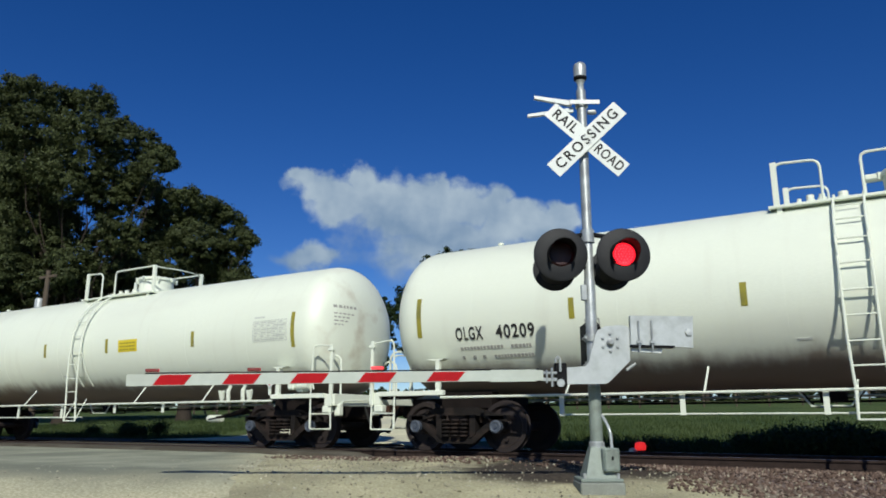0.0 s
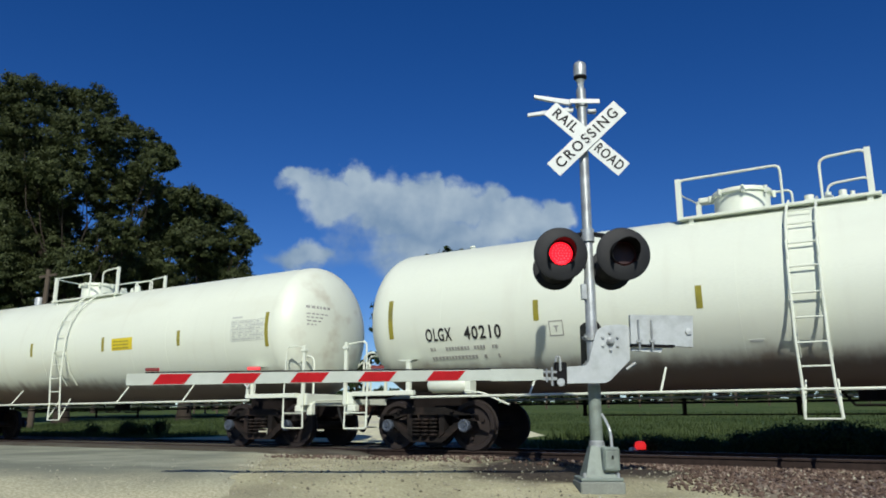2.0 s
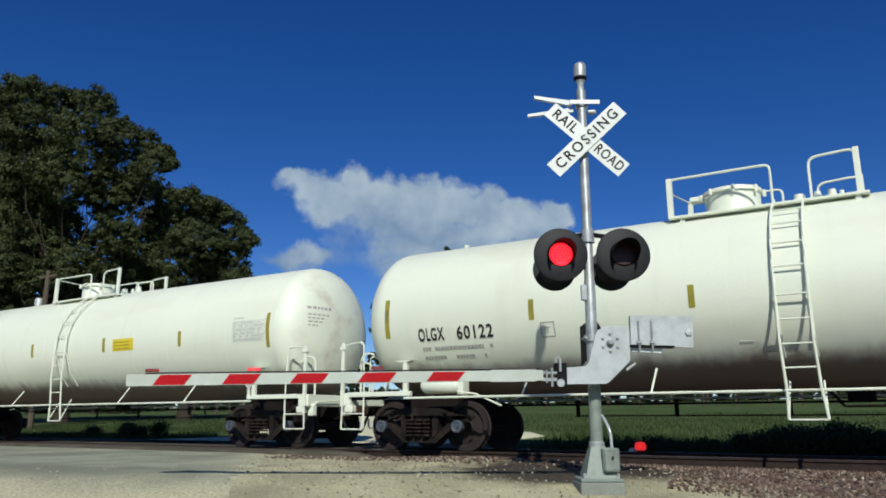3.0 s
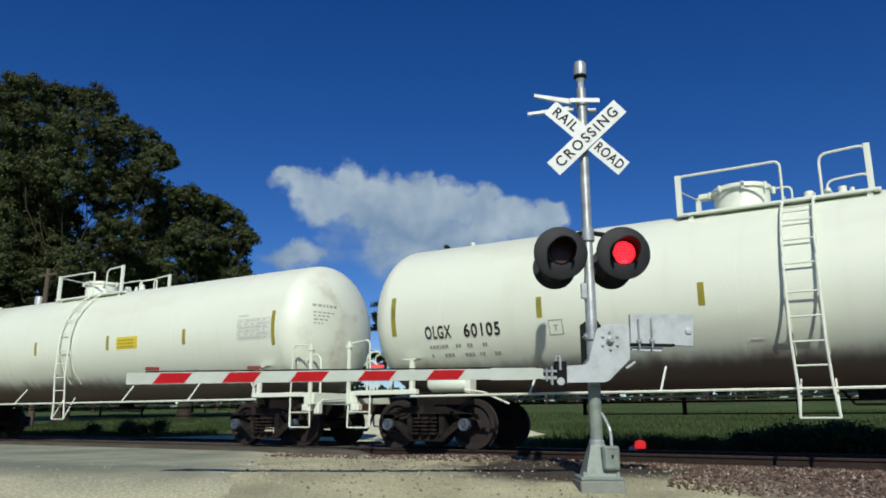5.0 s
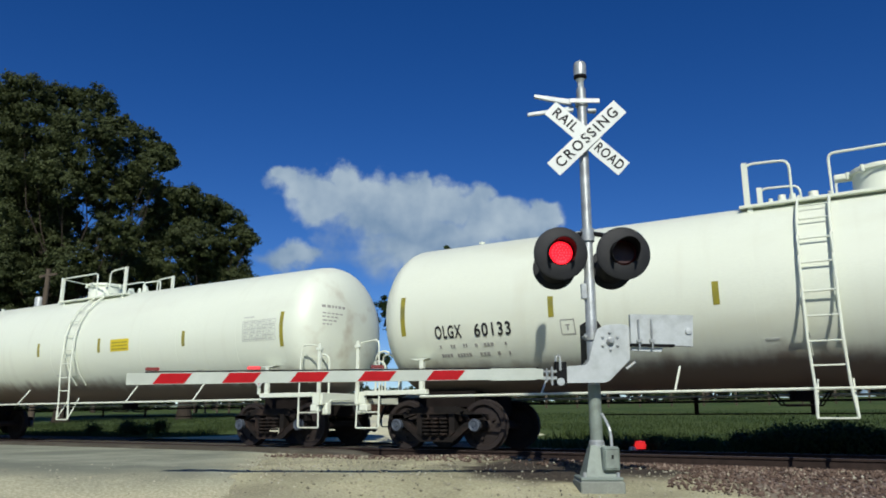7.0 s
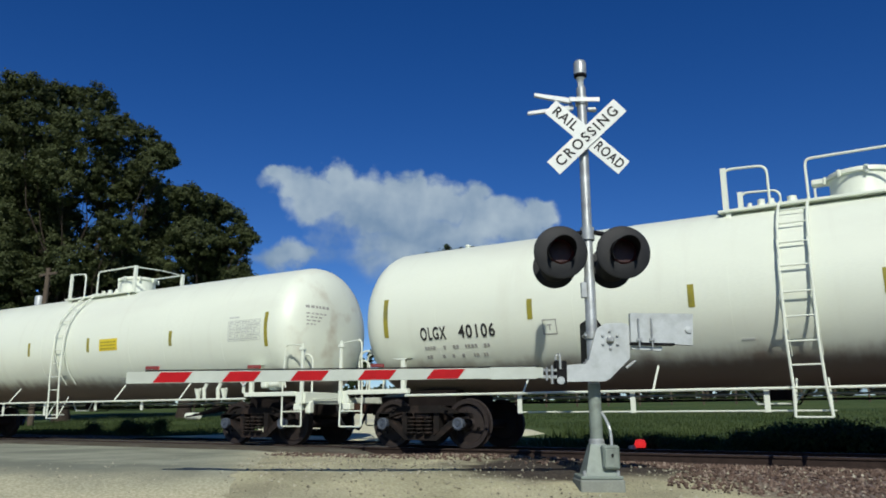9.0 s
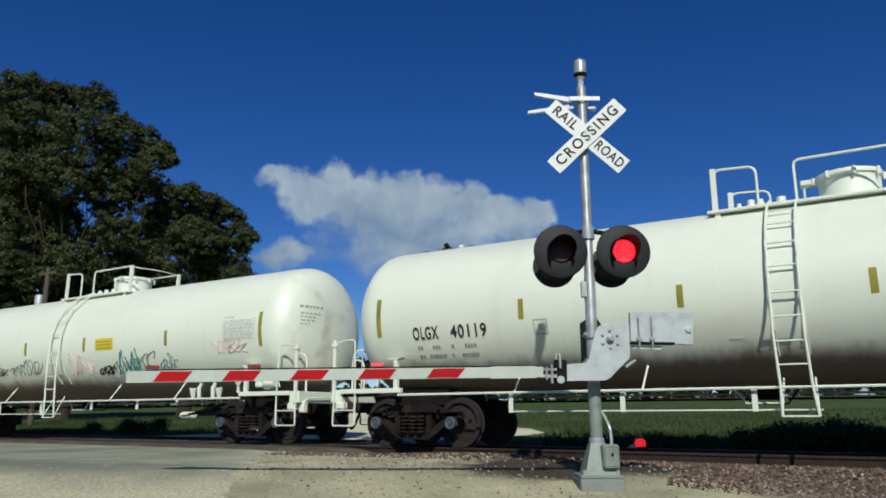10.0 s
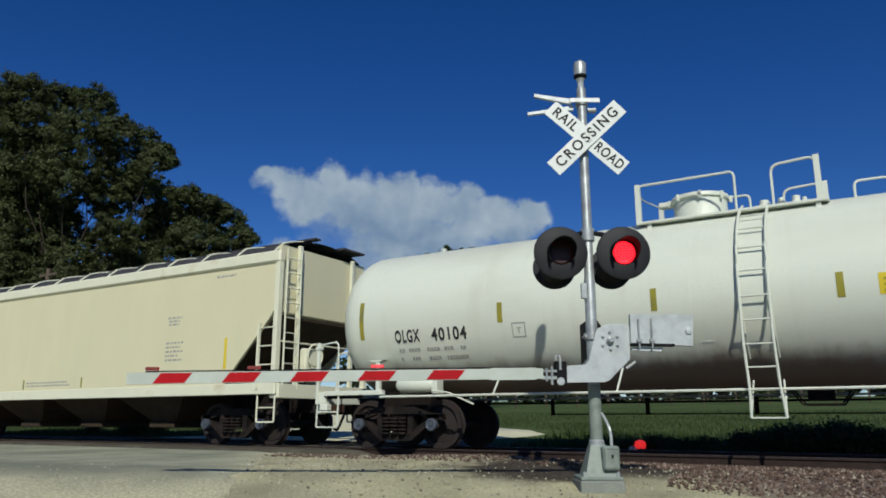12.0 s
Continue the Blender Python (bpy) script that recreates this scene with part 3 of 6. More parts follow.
        lamp = part("lamp", bm, LAMP_BLACK, sig, "black round lamp backing with red lens", True)
        bm = B()
        lathe(bm, [(0.152, 0.001), (0.15, 0.15), (0, 0.17)], (x, -0.17, z), (0, 1, 0), 32, caps=False)
        part("reflector", bm, SIGNAL_BLACK, lamp, smooth=True)
        # visor: open tunnel, longer above
        bm = B()
        n = 28
        rings = []
        for r in (0.168, 0.16):
            back, front = [], []
            for k in range(n + 1):
                a = radians(-40 + 260 * k / n)
                back.append(bm.verts.new((x + r * math.cos(a), -0.172, z + r * math.sin(a))))
                depth = 0.12 + 0.2 * max(0, math.sin(a)) ** 0.7
                front.append(bm.verts.new((x + r * math.cos(a), -0.172 - depth, z + r * math.sin(a) - 0.1 * depth)))
            rings.append((back, front))
        (b0, f0), (b1, f1) = rings
        for k in range(n):
            bm.faces.new((b0[k], b0[k + 1], f0[k + 1], f0[k]))
            bm.faces.new((b1[k], f1[k], f1[k + 1], b1[k + 1]))
            bm.faces.new((f0[k], f0[k + 1], f1[k + 1], f1[k]))
        part("visor", bm, SIGNAL_BLACK, lamp, smooth=True)
        # lens drum: one face alight, one dark
        bm = B()
        lathe(bm, [(0.142, -0.008), (0.135, -0.02), (0, -0.03)], (0, 0, 0), (0, 1, 0), 32, caps=False)
        for f in bm.faces:
            f.material_index = 0
        k0 = len(bm.faces)
        lathe(bm, [(0.142, -0.008), (0.142, 0.008), (0.13, 0.02), (0, 0.03)], (0, 0, 0), (0, 1, 0), 32, caps=False)
        bm.faces.ensure_lookup_table()
        for f in bm.faces[k0:]:
            f.material_index = 1
        for ring, cnt in ((0, 1), (0.035, 6), (0.07, 12), (0.105, 18)):
            for i in range(cnt):
                a = 2 * math.pi * i / cnt
                k1 = len(bm.faces)
                yy = -0.0305 + 0.011 * ring / 0.135
                lathe(bm, [(0.009, 0), (0.006, -0.004), (0, -0.005)], (ring * math.cos(a), yy, ring * math.sin(a)), (0, 1, 0), 6, caps=False)
                bm.faces.ensure_lookup_table()
                for f in bm.faces[k1:]:
                    f.material_index = 2
        lens = part("lens", bm, (LENS_LIT, LENS_DARK, LED_LIT), sig, "round red signal lens")
        blinkers.append((lens, (x, -0.165, z), side))
        # rear-facing lamp body
        bm = B()
        lathe(bm, [(0, 0), (0.14, 0.01), (0.19, 0.07), (0.2, 0.2), (0.27, 0.215), (0.275, 0.235), (0.16, 0.25)], (x * 0.95 - 0.02, 0.18, z - 0.075), (0, 1, 0), 32)
        part("rear_lamp", bm, LAMP_BLACK, sig, "black rear lamp housing", True)
    part("mast_box", box(B(), -0.17, -0.1, -0.09, -0.03, 1.97, 2.16, 0.008), GALV, sig)
    # gate mechanism
    ps = [(-0.42, 1.15), (-0.42, 0.96), (0.02, 0.965), (0.075, 0.99), (0.32, 1.225), (0.33, 1.6), (0.30, 1.63), (0.22, 1.64), (0.05, 1.63), (-0.04, 1.58), (-0.075, 1.5), (-0.16, 1.2), (-0.2, 1.165)]
    mech = part("gate_bracket", prism(B(), ps, -0.3, -0.262), GREY_PAINT, sig, "pale grey cast gate arm bracket")
    hubm = B()
    lathe(hubm, [(0.045, 0), (0.045, 0.03), (0.025, 0.04), (0.025, 0.06), (0, 0.06)], (0.1, -0.3, 1.44), (0, -1, 0), 16)
    part("hub", hubm, GALV, mech, smooth=True)
    for i in range(6):
        a = radians(60 * i + 30)
        part("bolt", lathe(B(), [(0.018, 0), (0.018, 0.02), (0, 0.022)], (0.1 + 0.1 * math.cos(a), -0.3, 1.44 + 0.1 * math.sin(a)), (0, -1, 0), 6), GALV, mech)
    bm = prism(B(), [(-0.1, 1.72), (0.02, 1.72), (0.16, 1.5), (0.2, 1.05), (-0.1, 1.05)], 0.0, 0.5)
    part("gear_case", prism(bm, [(0.02, 1.2), (0.28, 1.3), (0.28, 1.6), (0.02, 1.6)], -0.262, 0.0), SIGNAL_BLACK, sig, "dark gear case behind the bracket")
    cw = part("counterweight", prism(B(), [(0.335, 1.745), (1.065, 1.735), (1.04, 1.37), (0.325, 1.41)], -0.36, -0.28), GREY_PAINT, sig, "flat grey steel counterweight")
    part("plate", prism(B(), [(0.33, 1.405), (0.83, 1.395), (0.83, 1.37), (0.33, 1.38)], -0.37, -0.25), SIGNAL_BLACK, cw)
    part("plate", prism(B(), [(0.34, 1.37), (0.7, 1.36), (0.68, 1.31), (0.34, 1.33)], -0.32, -0.27), GREY_PAINT, cw)
    for x in (0.42, 0.57):
        bm = rod(B(), (x, -0.38, 1.34), (x, -0.38, 1.68), 0.012)
        box(bm, x - 0.03, x + 0.03, -0.4, -0.36, 1.42, 1.45)
        part("clamp_bolt", bm, GALV, cw)
    part("lug", lathe(B(), [(0.045, 0), (0.045, 0.02), (0, 0.025)], (1.0, -0.36, 1.55), (0, -1, 0), 6), GREY_PAINT, cw)
    part("strut", rod(B(), (0.28, -0.25, 1.12), (0.4, -0.22, 1.2), 0.018), GALV, mech)
    for z in (1.52, 1.2):
        bm = lathe(B(), [(0.095, z - 0.04), (0.095, z + 0.04)], (-0.05, 0, 0), n=20)
        for sx in (-1, 1):
            rod(bm, (-0.05 + sx * 0.09, -0.11, z), (-0.05 + sx * 0.09, 0.1, z), 0.016, 6)
        part("mast_clamp", bm, GALV, sig)
    # coupling at the arm's root
    cp = part("arm_coupling", box(B(), -0.56, -0.42, -0.34, -0.25, 0.93, 1.2, 0.01), SIGNAL_BLACK, sig, "black breakaway coupling")
    part("hook", pipe(B(), rounded([(-0.5, -0.36, 1.1), (-0.5, -0.36, 1.26), (-0.55, -0.36, 1.26), (-0.55, -0.36, 1.2)], 0.03), 0.014), GALV, cp, "bright bent cable hook")
    bm = box(B(), -0.72, -0.54, -0.37, -0.3, 0.99, 1.03, 0.006)
    box(bm, -0.7, -0.54, -0.37, -0.3, 1.07, 1.1, 0.006)
    rod(bm, (-0.6, -0.38, 0.93), (-0.6, -0.38, 1.14), 0.014)
    rod(bm, (-0.66, -0.38, 0.97), (-0.66, -0.38, 1.12), 0.012)
    lathe(bm, [(0.045, 0), (0.045, 0.02)], (-0.5, -0.36, 0.97), (0, -1, 0), 12)
    part("fork", bm, GALV, cp)
    # arm with slanted stripes as real strips of sheeting
    def az(x, f):
        lo, hi = 0.998 + (x + 0.8) * 0.0138, 1.115 + (x + 0.8) * 0.0105
        return lo + (hi - lo) * f
    def strip(x0, x1, slant, y0, y1, f0=0.0, f1=1.0):
        return prism(B(), [(x0, az(x0, f0)), (x1, az(x1, f0)), (x1 + slant, az(x1 + slant, f1)), (x0 + slant, az(x0 + slant, f1))], y0, y1)
    arm = part("gate_arm", strip(-5.45, -0.7, 0, -0.385, -0.335), ARM_WHITE, sig, "long white gate arm with red stripes")
    for x in (-4.916, -4.129, -3.355, -2.586, -1.804):
        part("red_stripe", strip(x - 0.23, x + 0.13, 0.085, -0.389, -0.3855, 0.05, 0.93), ARM_RED, arm, "slanted red stripe")
    part("sleeve", strip(-1.3, -0.78, 0, -0.395, -0.325, -0.08, 1.06), ARM_WHITE, arm, "pale arm sleeve")
    part("wire", pipe(B(), [(x, -0.36, az(x, 1.0) + 0.012) for x in (-5.2, -4.0, -2.6, -1.4, -0.75)], 0.008), SIGNAL_BLACK, arm)
    for x, side in ((-5.171, ""), (-4.007, "L"), (-2.595, "R")):
        z = az(x, 1.0) + 0.035
        lb = part("arm_lamp", box(B(), x - 0.07, x + 0.07, -0.39, -0.33, z - 0.035, z - 0.018, 0.004), SIGNAL_BLACK, arm)
        bm = box(B(), -0.075, 0.075, -0.022, 0.0, -0.019, 0.019, 0.006)
        box(bm, -0.075, 0.075, 0.0, 0.022, -0.019, 0.019, 0.006)
        for f in bm.faces:
            f.material_index = 0 if f.calc_center_median().y < 0 else 1
        le = part("arm_lens", bm, (ARM_LIT, ARM_LENS_DARK), sig, "small red arm light")
        if side:
            blinkers.append((le, (x, -0.36, z + 0.008), side))
        else:
            le.matrix_basis = pose(x, -0.36, z + 0.008, 0, 0, 180)
    # base casting, box, conduit, foundation
    bm = B()
    lo = [(-0.23, -0.2), (0.13, -0.2), (0.13, 0.2), (-0.23, 0.2)]
    hi = [(-0.135, -0.085), (0.035, -0.085), (0.035, 0.085), (-0.135, 0.085)]
    a = [bm.verts.new((x, y, -0.09)) for x, y in lo]
    c = [bm.verts.new((x, y, 0.26)) for x, y in hi]
    for i in range(4):
        bm.faces.new((a[i], a[(i + 1) % 4], c[(i + 1) % 4], c[i]))
    bm.faces.new(a), bm.faces.new(c)
    base = part("base_casting", bm, BASE_GREY, sig, "grey cast mast base")
    part("flange", box(B(), -0.29, 0.19, -0.24, 0.24, -0.125, -0.085, 0.01), BASE_GREY, base)
    for x in (-0.24, 0.14):
        part("anchor_bolt", rod(B(), (x, -0.19, -0.09), (x, -0.19, -0.03), 0.02, 6), GALV, base)
    jb = part("junction_box", box(B(), -0.03, 0.16, -0.24, -0.06, -0.02, 0.25, 0.02), BASE_GREY, sig, "grey rounded junction box")
    part("box_lid", box(B(), -0.02, 0.15, -0.256, -0.238, 0.0, 0.22, 0.015), BASE_GREY, jb)
    part("lock", box(B(), 0.06, 0.085, -0.27, -0.25, 0.12, 0.16, 0.004), SIGNAL_BLACK, jb)
    part("conduit", pipe(B(), rounded([(0.01, -0.05, 0.62), (0.06, -0.1, 0.52), (0.09, -0.14, 0.4), (0.09, -0.15, 0.24)], 0.1), 0.018), GALV, sig, "bent grey conduit", True)
    part("mast_cuff", lathe(B(), [(0.09, 0.24), (0.09, 0.3), (0.075, 0.32)], (-0.05, 0, 0), n=20), GALV, sig)
    f = tagged(new("signal_foundation", finish("signal_foundation", box(B(), -0.3, 0.2, -0.27, 0.27, -0.6, -0.126, 0.015), CONCRETE)), "square weathered concrete foundation under the mast", "foundation")
    f.matrix_basis = SIGNAL


make_signal()

# ---- the train ----
STRIPS4 = (-7.44, -4.34, -1.56, 1.12, 4.33, 7.44)
STRIPS6 = (-7.36, -4.27, -1.52, 1.65, 4.52, 7.36)
WHEEL_R = 0.457


class Shape:
    """Tank section of one car family."""
    def __init__(self, r, zc, half, strips, full):
        self.r, self.zc, self.half, self.strips, self.full = r, zc, half, strips, full

    def at(self, u, ang, out=0.0):
        """A point on the shell on the near side: ang degrees above the mid height."""
        a = radians(ang)
        return Vector((u, -(self.r + out) * math.cos(a), self.zc + (self.r + out) * math.sin(a)))

    def angle(self, z):
        return math.degrees(math.asin(max(-1, min(1, (z - self.zc) / self.r))))


S4 = Shape(1.50, 2.535, 8.34, STRIPS4, 0.84)
S6 = Shape(1.52, 2.565, 8.27, STRIPS6, 0.97)


def patch(sh, u0, u1, z0, z1, out=0.006, k=6, bm=None):
    """A curved plate lying on the tank's side."""
    bm = bm or B()
    a0, a1 = sh.angle(z0), sh.angle(z1)
    f, g = [], []
    for i in range(k + 1):
        a = a0 + (a1 - a0) * i / k
        f.append([bm.verts.new(sh.at(u0, a, out)), bm.verts.new(sh.at(u1, a, out))])
        g.append([bm.verts.new(sh.at(u0, a, -0.01)), bm.verts.new(sh.at(u1, a, -0.01))])
    for i in range(k):
        bm.faces.new((f[i][0], f[i][1], f[i + 1][1], f[i + 1][0]))
        for s in (0, 1):
            bm.faces.new((f[i][s], f[i + 1][s], g[i + 1][s], g[i][s]))
    for i in (0, k):
        bm.faces.new((f[i][0], f[i][1], g[i][1], g[i][0]))
    return bm


def wrapped(sh, text, size, u, z, mat, parent, narrow=0.7, name="reporting_mark", out=0.014):
    me = letters(text, size, 1.16)
    mid = sh.angle(z)
    for v in me.vertices:
        v.co = sh.at(u + v.co.x * narrow, mid + math.degrees(v.co.y / sh.r), out)
    me.materials.clear()
    me.materials.append(mat)
    part(name, me, mat, parent)


def truck(car, u):
    """A two-axle freight truck at u: side frames, springs, bolster, wheelsets."""
    for s in (-1, 1):
        y0, y1 = (s * 0.94, s * 1.1)
        lo, hi = min(y0, y1), max(y0, y1)
        bm = prism(B(), [(u + x, z) for x, z in ((-1.08, 0.55), (-1.05, 0.66), (-0.78, 0.68), (-0.42, 0.8), (0.42, 0.8), (0.78, 0.68), (1.05, 0.66), (1.08, 0.55), (0.8, 0.56), (0.45, 0.66), (-0.45, 0.66), (-0.8, 0.56))], lo, hi)
        prism(bm, [(u + x, z) for x, z in ((-0.8, 0.56), (-0.62, 0.5), (-0.3, 0.27), (0.3, 0.27), (0.62, 0.5), (0.8, 0.56), (0.72, 0.42), (0.36, 0.15), (-0.36, 0.15), (-0.72, 0.42))], lo + 0.01, hi - 0.01)
        for q in (-1, 1):
            prism(bm, [(u + q * x, z) for x, z in ((0.3, 0.24), (0.42, 0.33), (0.42, 0.68), (0.3, 0.68))], lo - 0.012, hi + 0.012)
            box(bm, u + q * 0.86 - 0.15, u + q * 0.86 + 0.15, lo, hi, 0.56, 0.67, 0.02)
            rod(bm, (u + q * 0.6, s * 1.13, 0.72), (u + q * 0.6, s * 1.16, 0.72), 0.035, 8)
        fr = part("side_frame", bm, TRUCK_BLACK, car, "dusty black cast truck side frame with open windows")
        for i in (-0.19, 0, 0.19):
            bm = B()
            for k in range(5):
                lathe(bm, [(0.07, 0.27 + k * 0.07), (0.085, 0.29 + k * 0.07), (0.07, 0.31 + k * 0.07)], (u + i, s * 1.13, 0), n=10)
            part("spring", bm, TRUCK_BLACK, fr)
        for ax in (-0.86, 0.86):
            bm = lathe(B(), [(0.115, 0), (0.115, 0.09), (0.09, 0.1), (0.075, 0.09), (0.04, 0.09), (0.035, 0.11), (0, 0.11)], (u + ax, s * 1.08, WHEEL_R), (0, s, 0), 16)
            part("bearing_cap", bm, BEARING_BLUE, fr, "bluish bearing end cap", True)
    part("bolster", box(B(), u - 0.2, u + 0.2, -1.05, 1.05, 0.5, 0.8, 0.03), TRUCK_BLACK, car)
    for ax in (-0.86, 0.86):
        ws = part("wheelset", rod(B(), (0, -1.0, 0), (0, 1.0, 0), 0.085, 12), WHEEL_STEEL, car, "axle with two steel wheels")
        ws.matrix_basis = pose(u + ax, 0, WHEEL_R)
        for s in (-1, 1):
            bm = B()
            lathe(bm, [(0.0, 0.05), (0.11, 0.05), (0.14, 0.0), (0.34, -0.02), (0.38, 0.045), (WHEEL_R, 0.045), (WHEEL_R, -0.06), (WHEEL_R + 0.025, -0.065), (WHEEL_R + 0.025, -0.09), (0.36, -0.09), (0.3, -0.04), (0.12, -0.05), (0, -0.05)], (0, s * 0.76, 0), (0, s, 0), 28, caps=False)
            for i in range(3):
                a = 2 * math.pi * i / 3
                lathe(bm, [(0.03, 0), (0.03, 0.035)], (0.24 * math.cos(a), s * 0.77, 0.24 * math.sin(a)), (0, s, 0), 8)
            part("wheel", bm, WHEEL_STEEL, ws, smooth=True)


def car_end(car, e, white, short):
    """Deck, grab frames, steps, coupler and hose at one end (e = -1 or 1)."""
    def X(u):
        return e * (u - short)
    def bx(bm, a, c, *r, **k):
        return box(bm, min(X(a), X(c)), max(X(a), X(c)), *r, **k)
    part("end_sill", bx(B(), 8.35, 8.62, -1.45, 1.45, 0.86, 1.1, bevel=0.01), white, car)
    for s in (-1, 1):
        part("deck_sill", bx(B(), 6.9, 8.35, min(s * 1.4, s * 1.5), max(s * 1.4, s * 1.5), 1.02, 1.11, bevel=0.006), white, car)
        y = s * 1.47
        gf = part("grab_frame", pipe(B(), rounded([(X(8.0), y, 0.42), (X(8.0), y, 1.1), (X(8.03), y, 2.08), (X(8.2), s * 1.42, 2.1), (X(8.5), s * 1.42, 2.06)], 0.09), 0.0165), white, car, "bent white grab iron")
        bm = box(B(), min(X(8.5), X(8.57)), max(X(8.5), X(8.57)), y - 0.03, y + 0.03, 0.85, 2.1, 0.006)
        part("post", bm, white, car)
        part("step", pipe(B(), rounded([(X(8.0), y, 0.95), (X(8.02), y, 0.4), (X(8.55), y, 0.4), (X(8.53), y, 0.95)], 0.03), 0.017), white, car, "white stirrup step")
        part("tread", rod(B(), (X(8.01), y, 0.7), (X(8.54), y, 0.7), 0.014), white, car)
        part("end_brace", pipe(B(), rounded([(X(8.42), s * 1.02, 1.08), (X(8.42), s * 1.02, 1.86), (X(8.2), s * 1.0, 1.94), (X(8.02), s * 1.0, 1.8)], 0.16), 0.022), white, car, "bent white hand rail over the deck", True)
        part("post_bracket", box(B(), min(X(8.46), X(8.6)), max(X(8.46), X(8.6)), y - 0.05, y + 0.05, 1.96, 2.02, 0.006), white, car)
        part("sill_fitting", bx(bx(B(), 8.3, 8.5, min(s * 1.3, s * 1.46), max(s * 1.3, s * 1.46), 0.72, 0.86, bevel=0.02), 8.52, 8.66, min(s * 1.2, s * 1.34), max(s * 1.2, s * 1.34), 0.66, 0.9, bevel=0.02), white, car, "dusty white casting under the sill")
    part("coupler", bx(bx(B(), 8.55, 8.85, -0.1, 0.1, 0.72, 0.95, bevel=0.02), 8.82, 9.04, -0.18, 0.16, 0.66, 1.0, bevel=0.05), RUST, car, "rusty knuckle coupler")
    part("air_hose", pipe(B(), rounded([(X(8.6), -0.4, 0.85), (X(8.75), -0.42, 0.5), (X(8.9), -0.36, 0.32), (X(9.03), -0.3, 0.36)], 0.15), 0.028), RUBBER, car, "black hanging air hose", True)
    part("uncoupling_lever", pipe(B(), rounded([(X(8.62), -1.35, 0.75), (X(8.66), -1.25, 0.95), (X(8.68), -0.2, 1.0)], 0.08), 0.014), white, car)
    part("draft_sill", bx(B(), 6.0, 8.6, -0.3, 0.3, 0.62, 1.0, bevel=0.02), UNDER_BROWN, car)
    part("saddle", prism(B(), [(X(6.3), 0.8), (X(7.4), 0.8), (X(7.4), 1.1), (X(6.3), 1.1)], -0.7, 0.7), UNDER_BROWN, car)
    for s in (-1, 1):
        part("deck_bracket", prism(B(), [(X(7.6), 0.96), (X(8.35), 0.96), (X(8.35), 1.06), (X(7.2), 1.06)], s * 1.38 - 0.02, s * 1.38 + 0.02), UNDER_BROWN, car)
    part("end_post", box(B(), min(X(7.0), X(7.09)), max(X(7.0), X(7.09)), -1.46, -1.38, 1.1, 1.66, 0.006), white, car)
    bm = prism(B(), [(X(6.98), 1.66), (X(7.14), 1.66), (X(7.3), 1.69), (X(6.9), 1.69)], -1.47, -1.3)
    part("post_cap", bm, white, car)


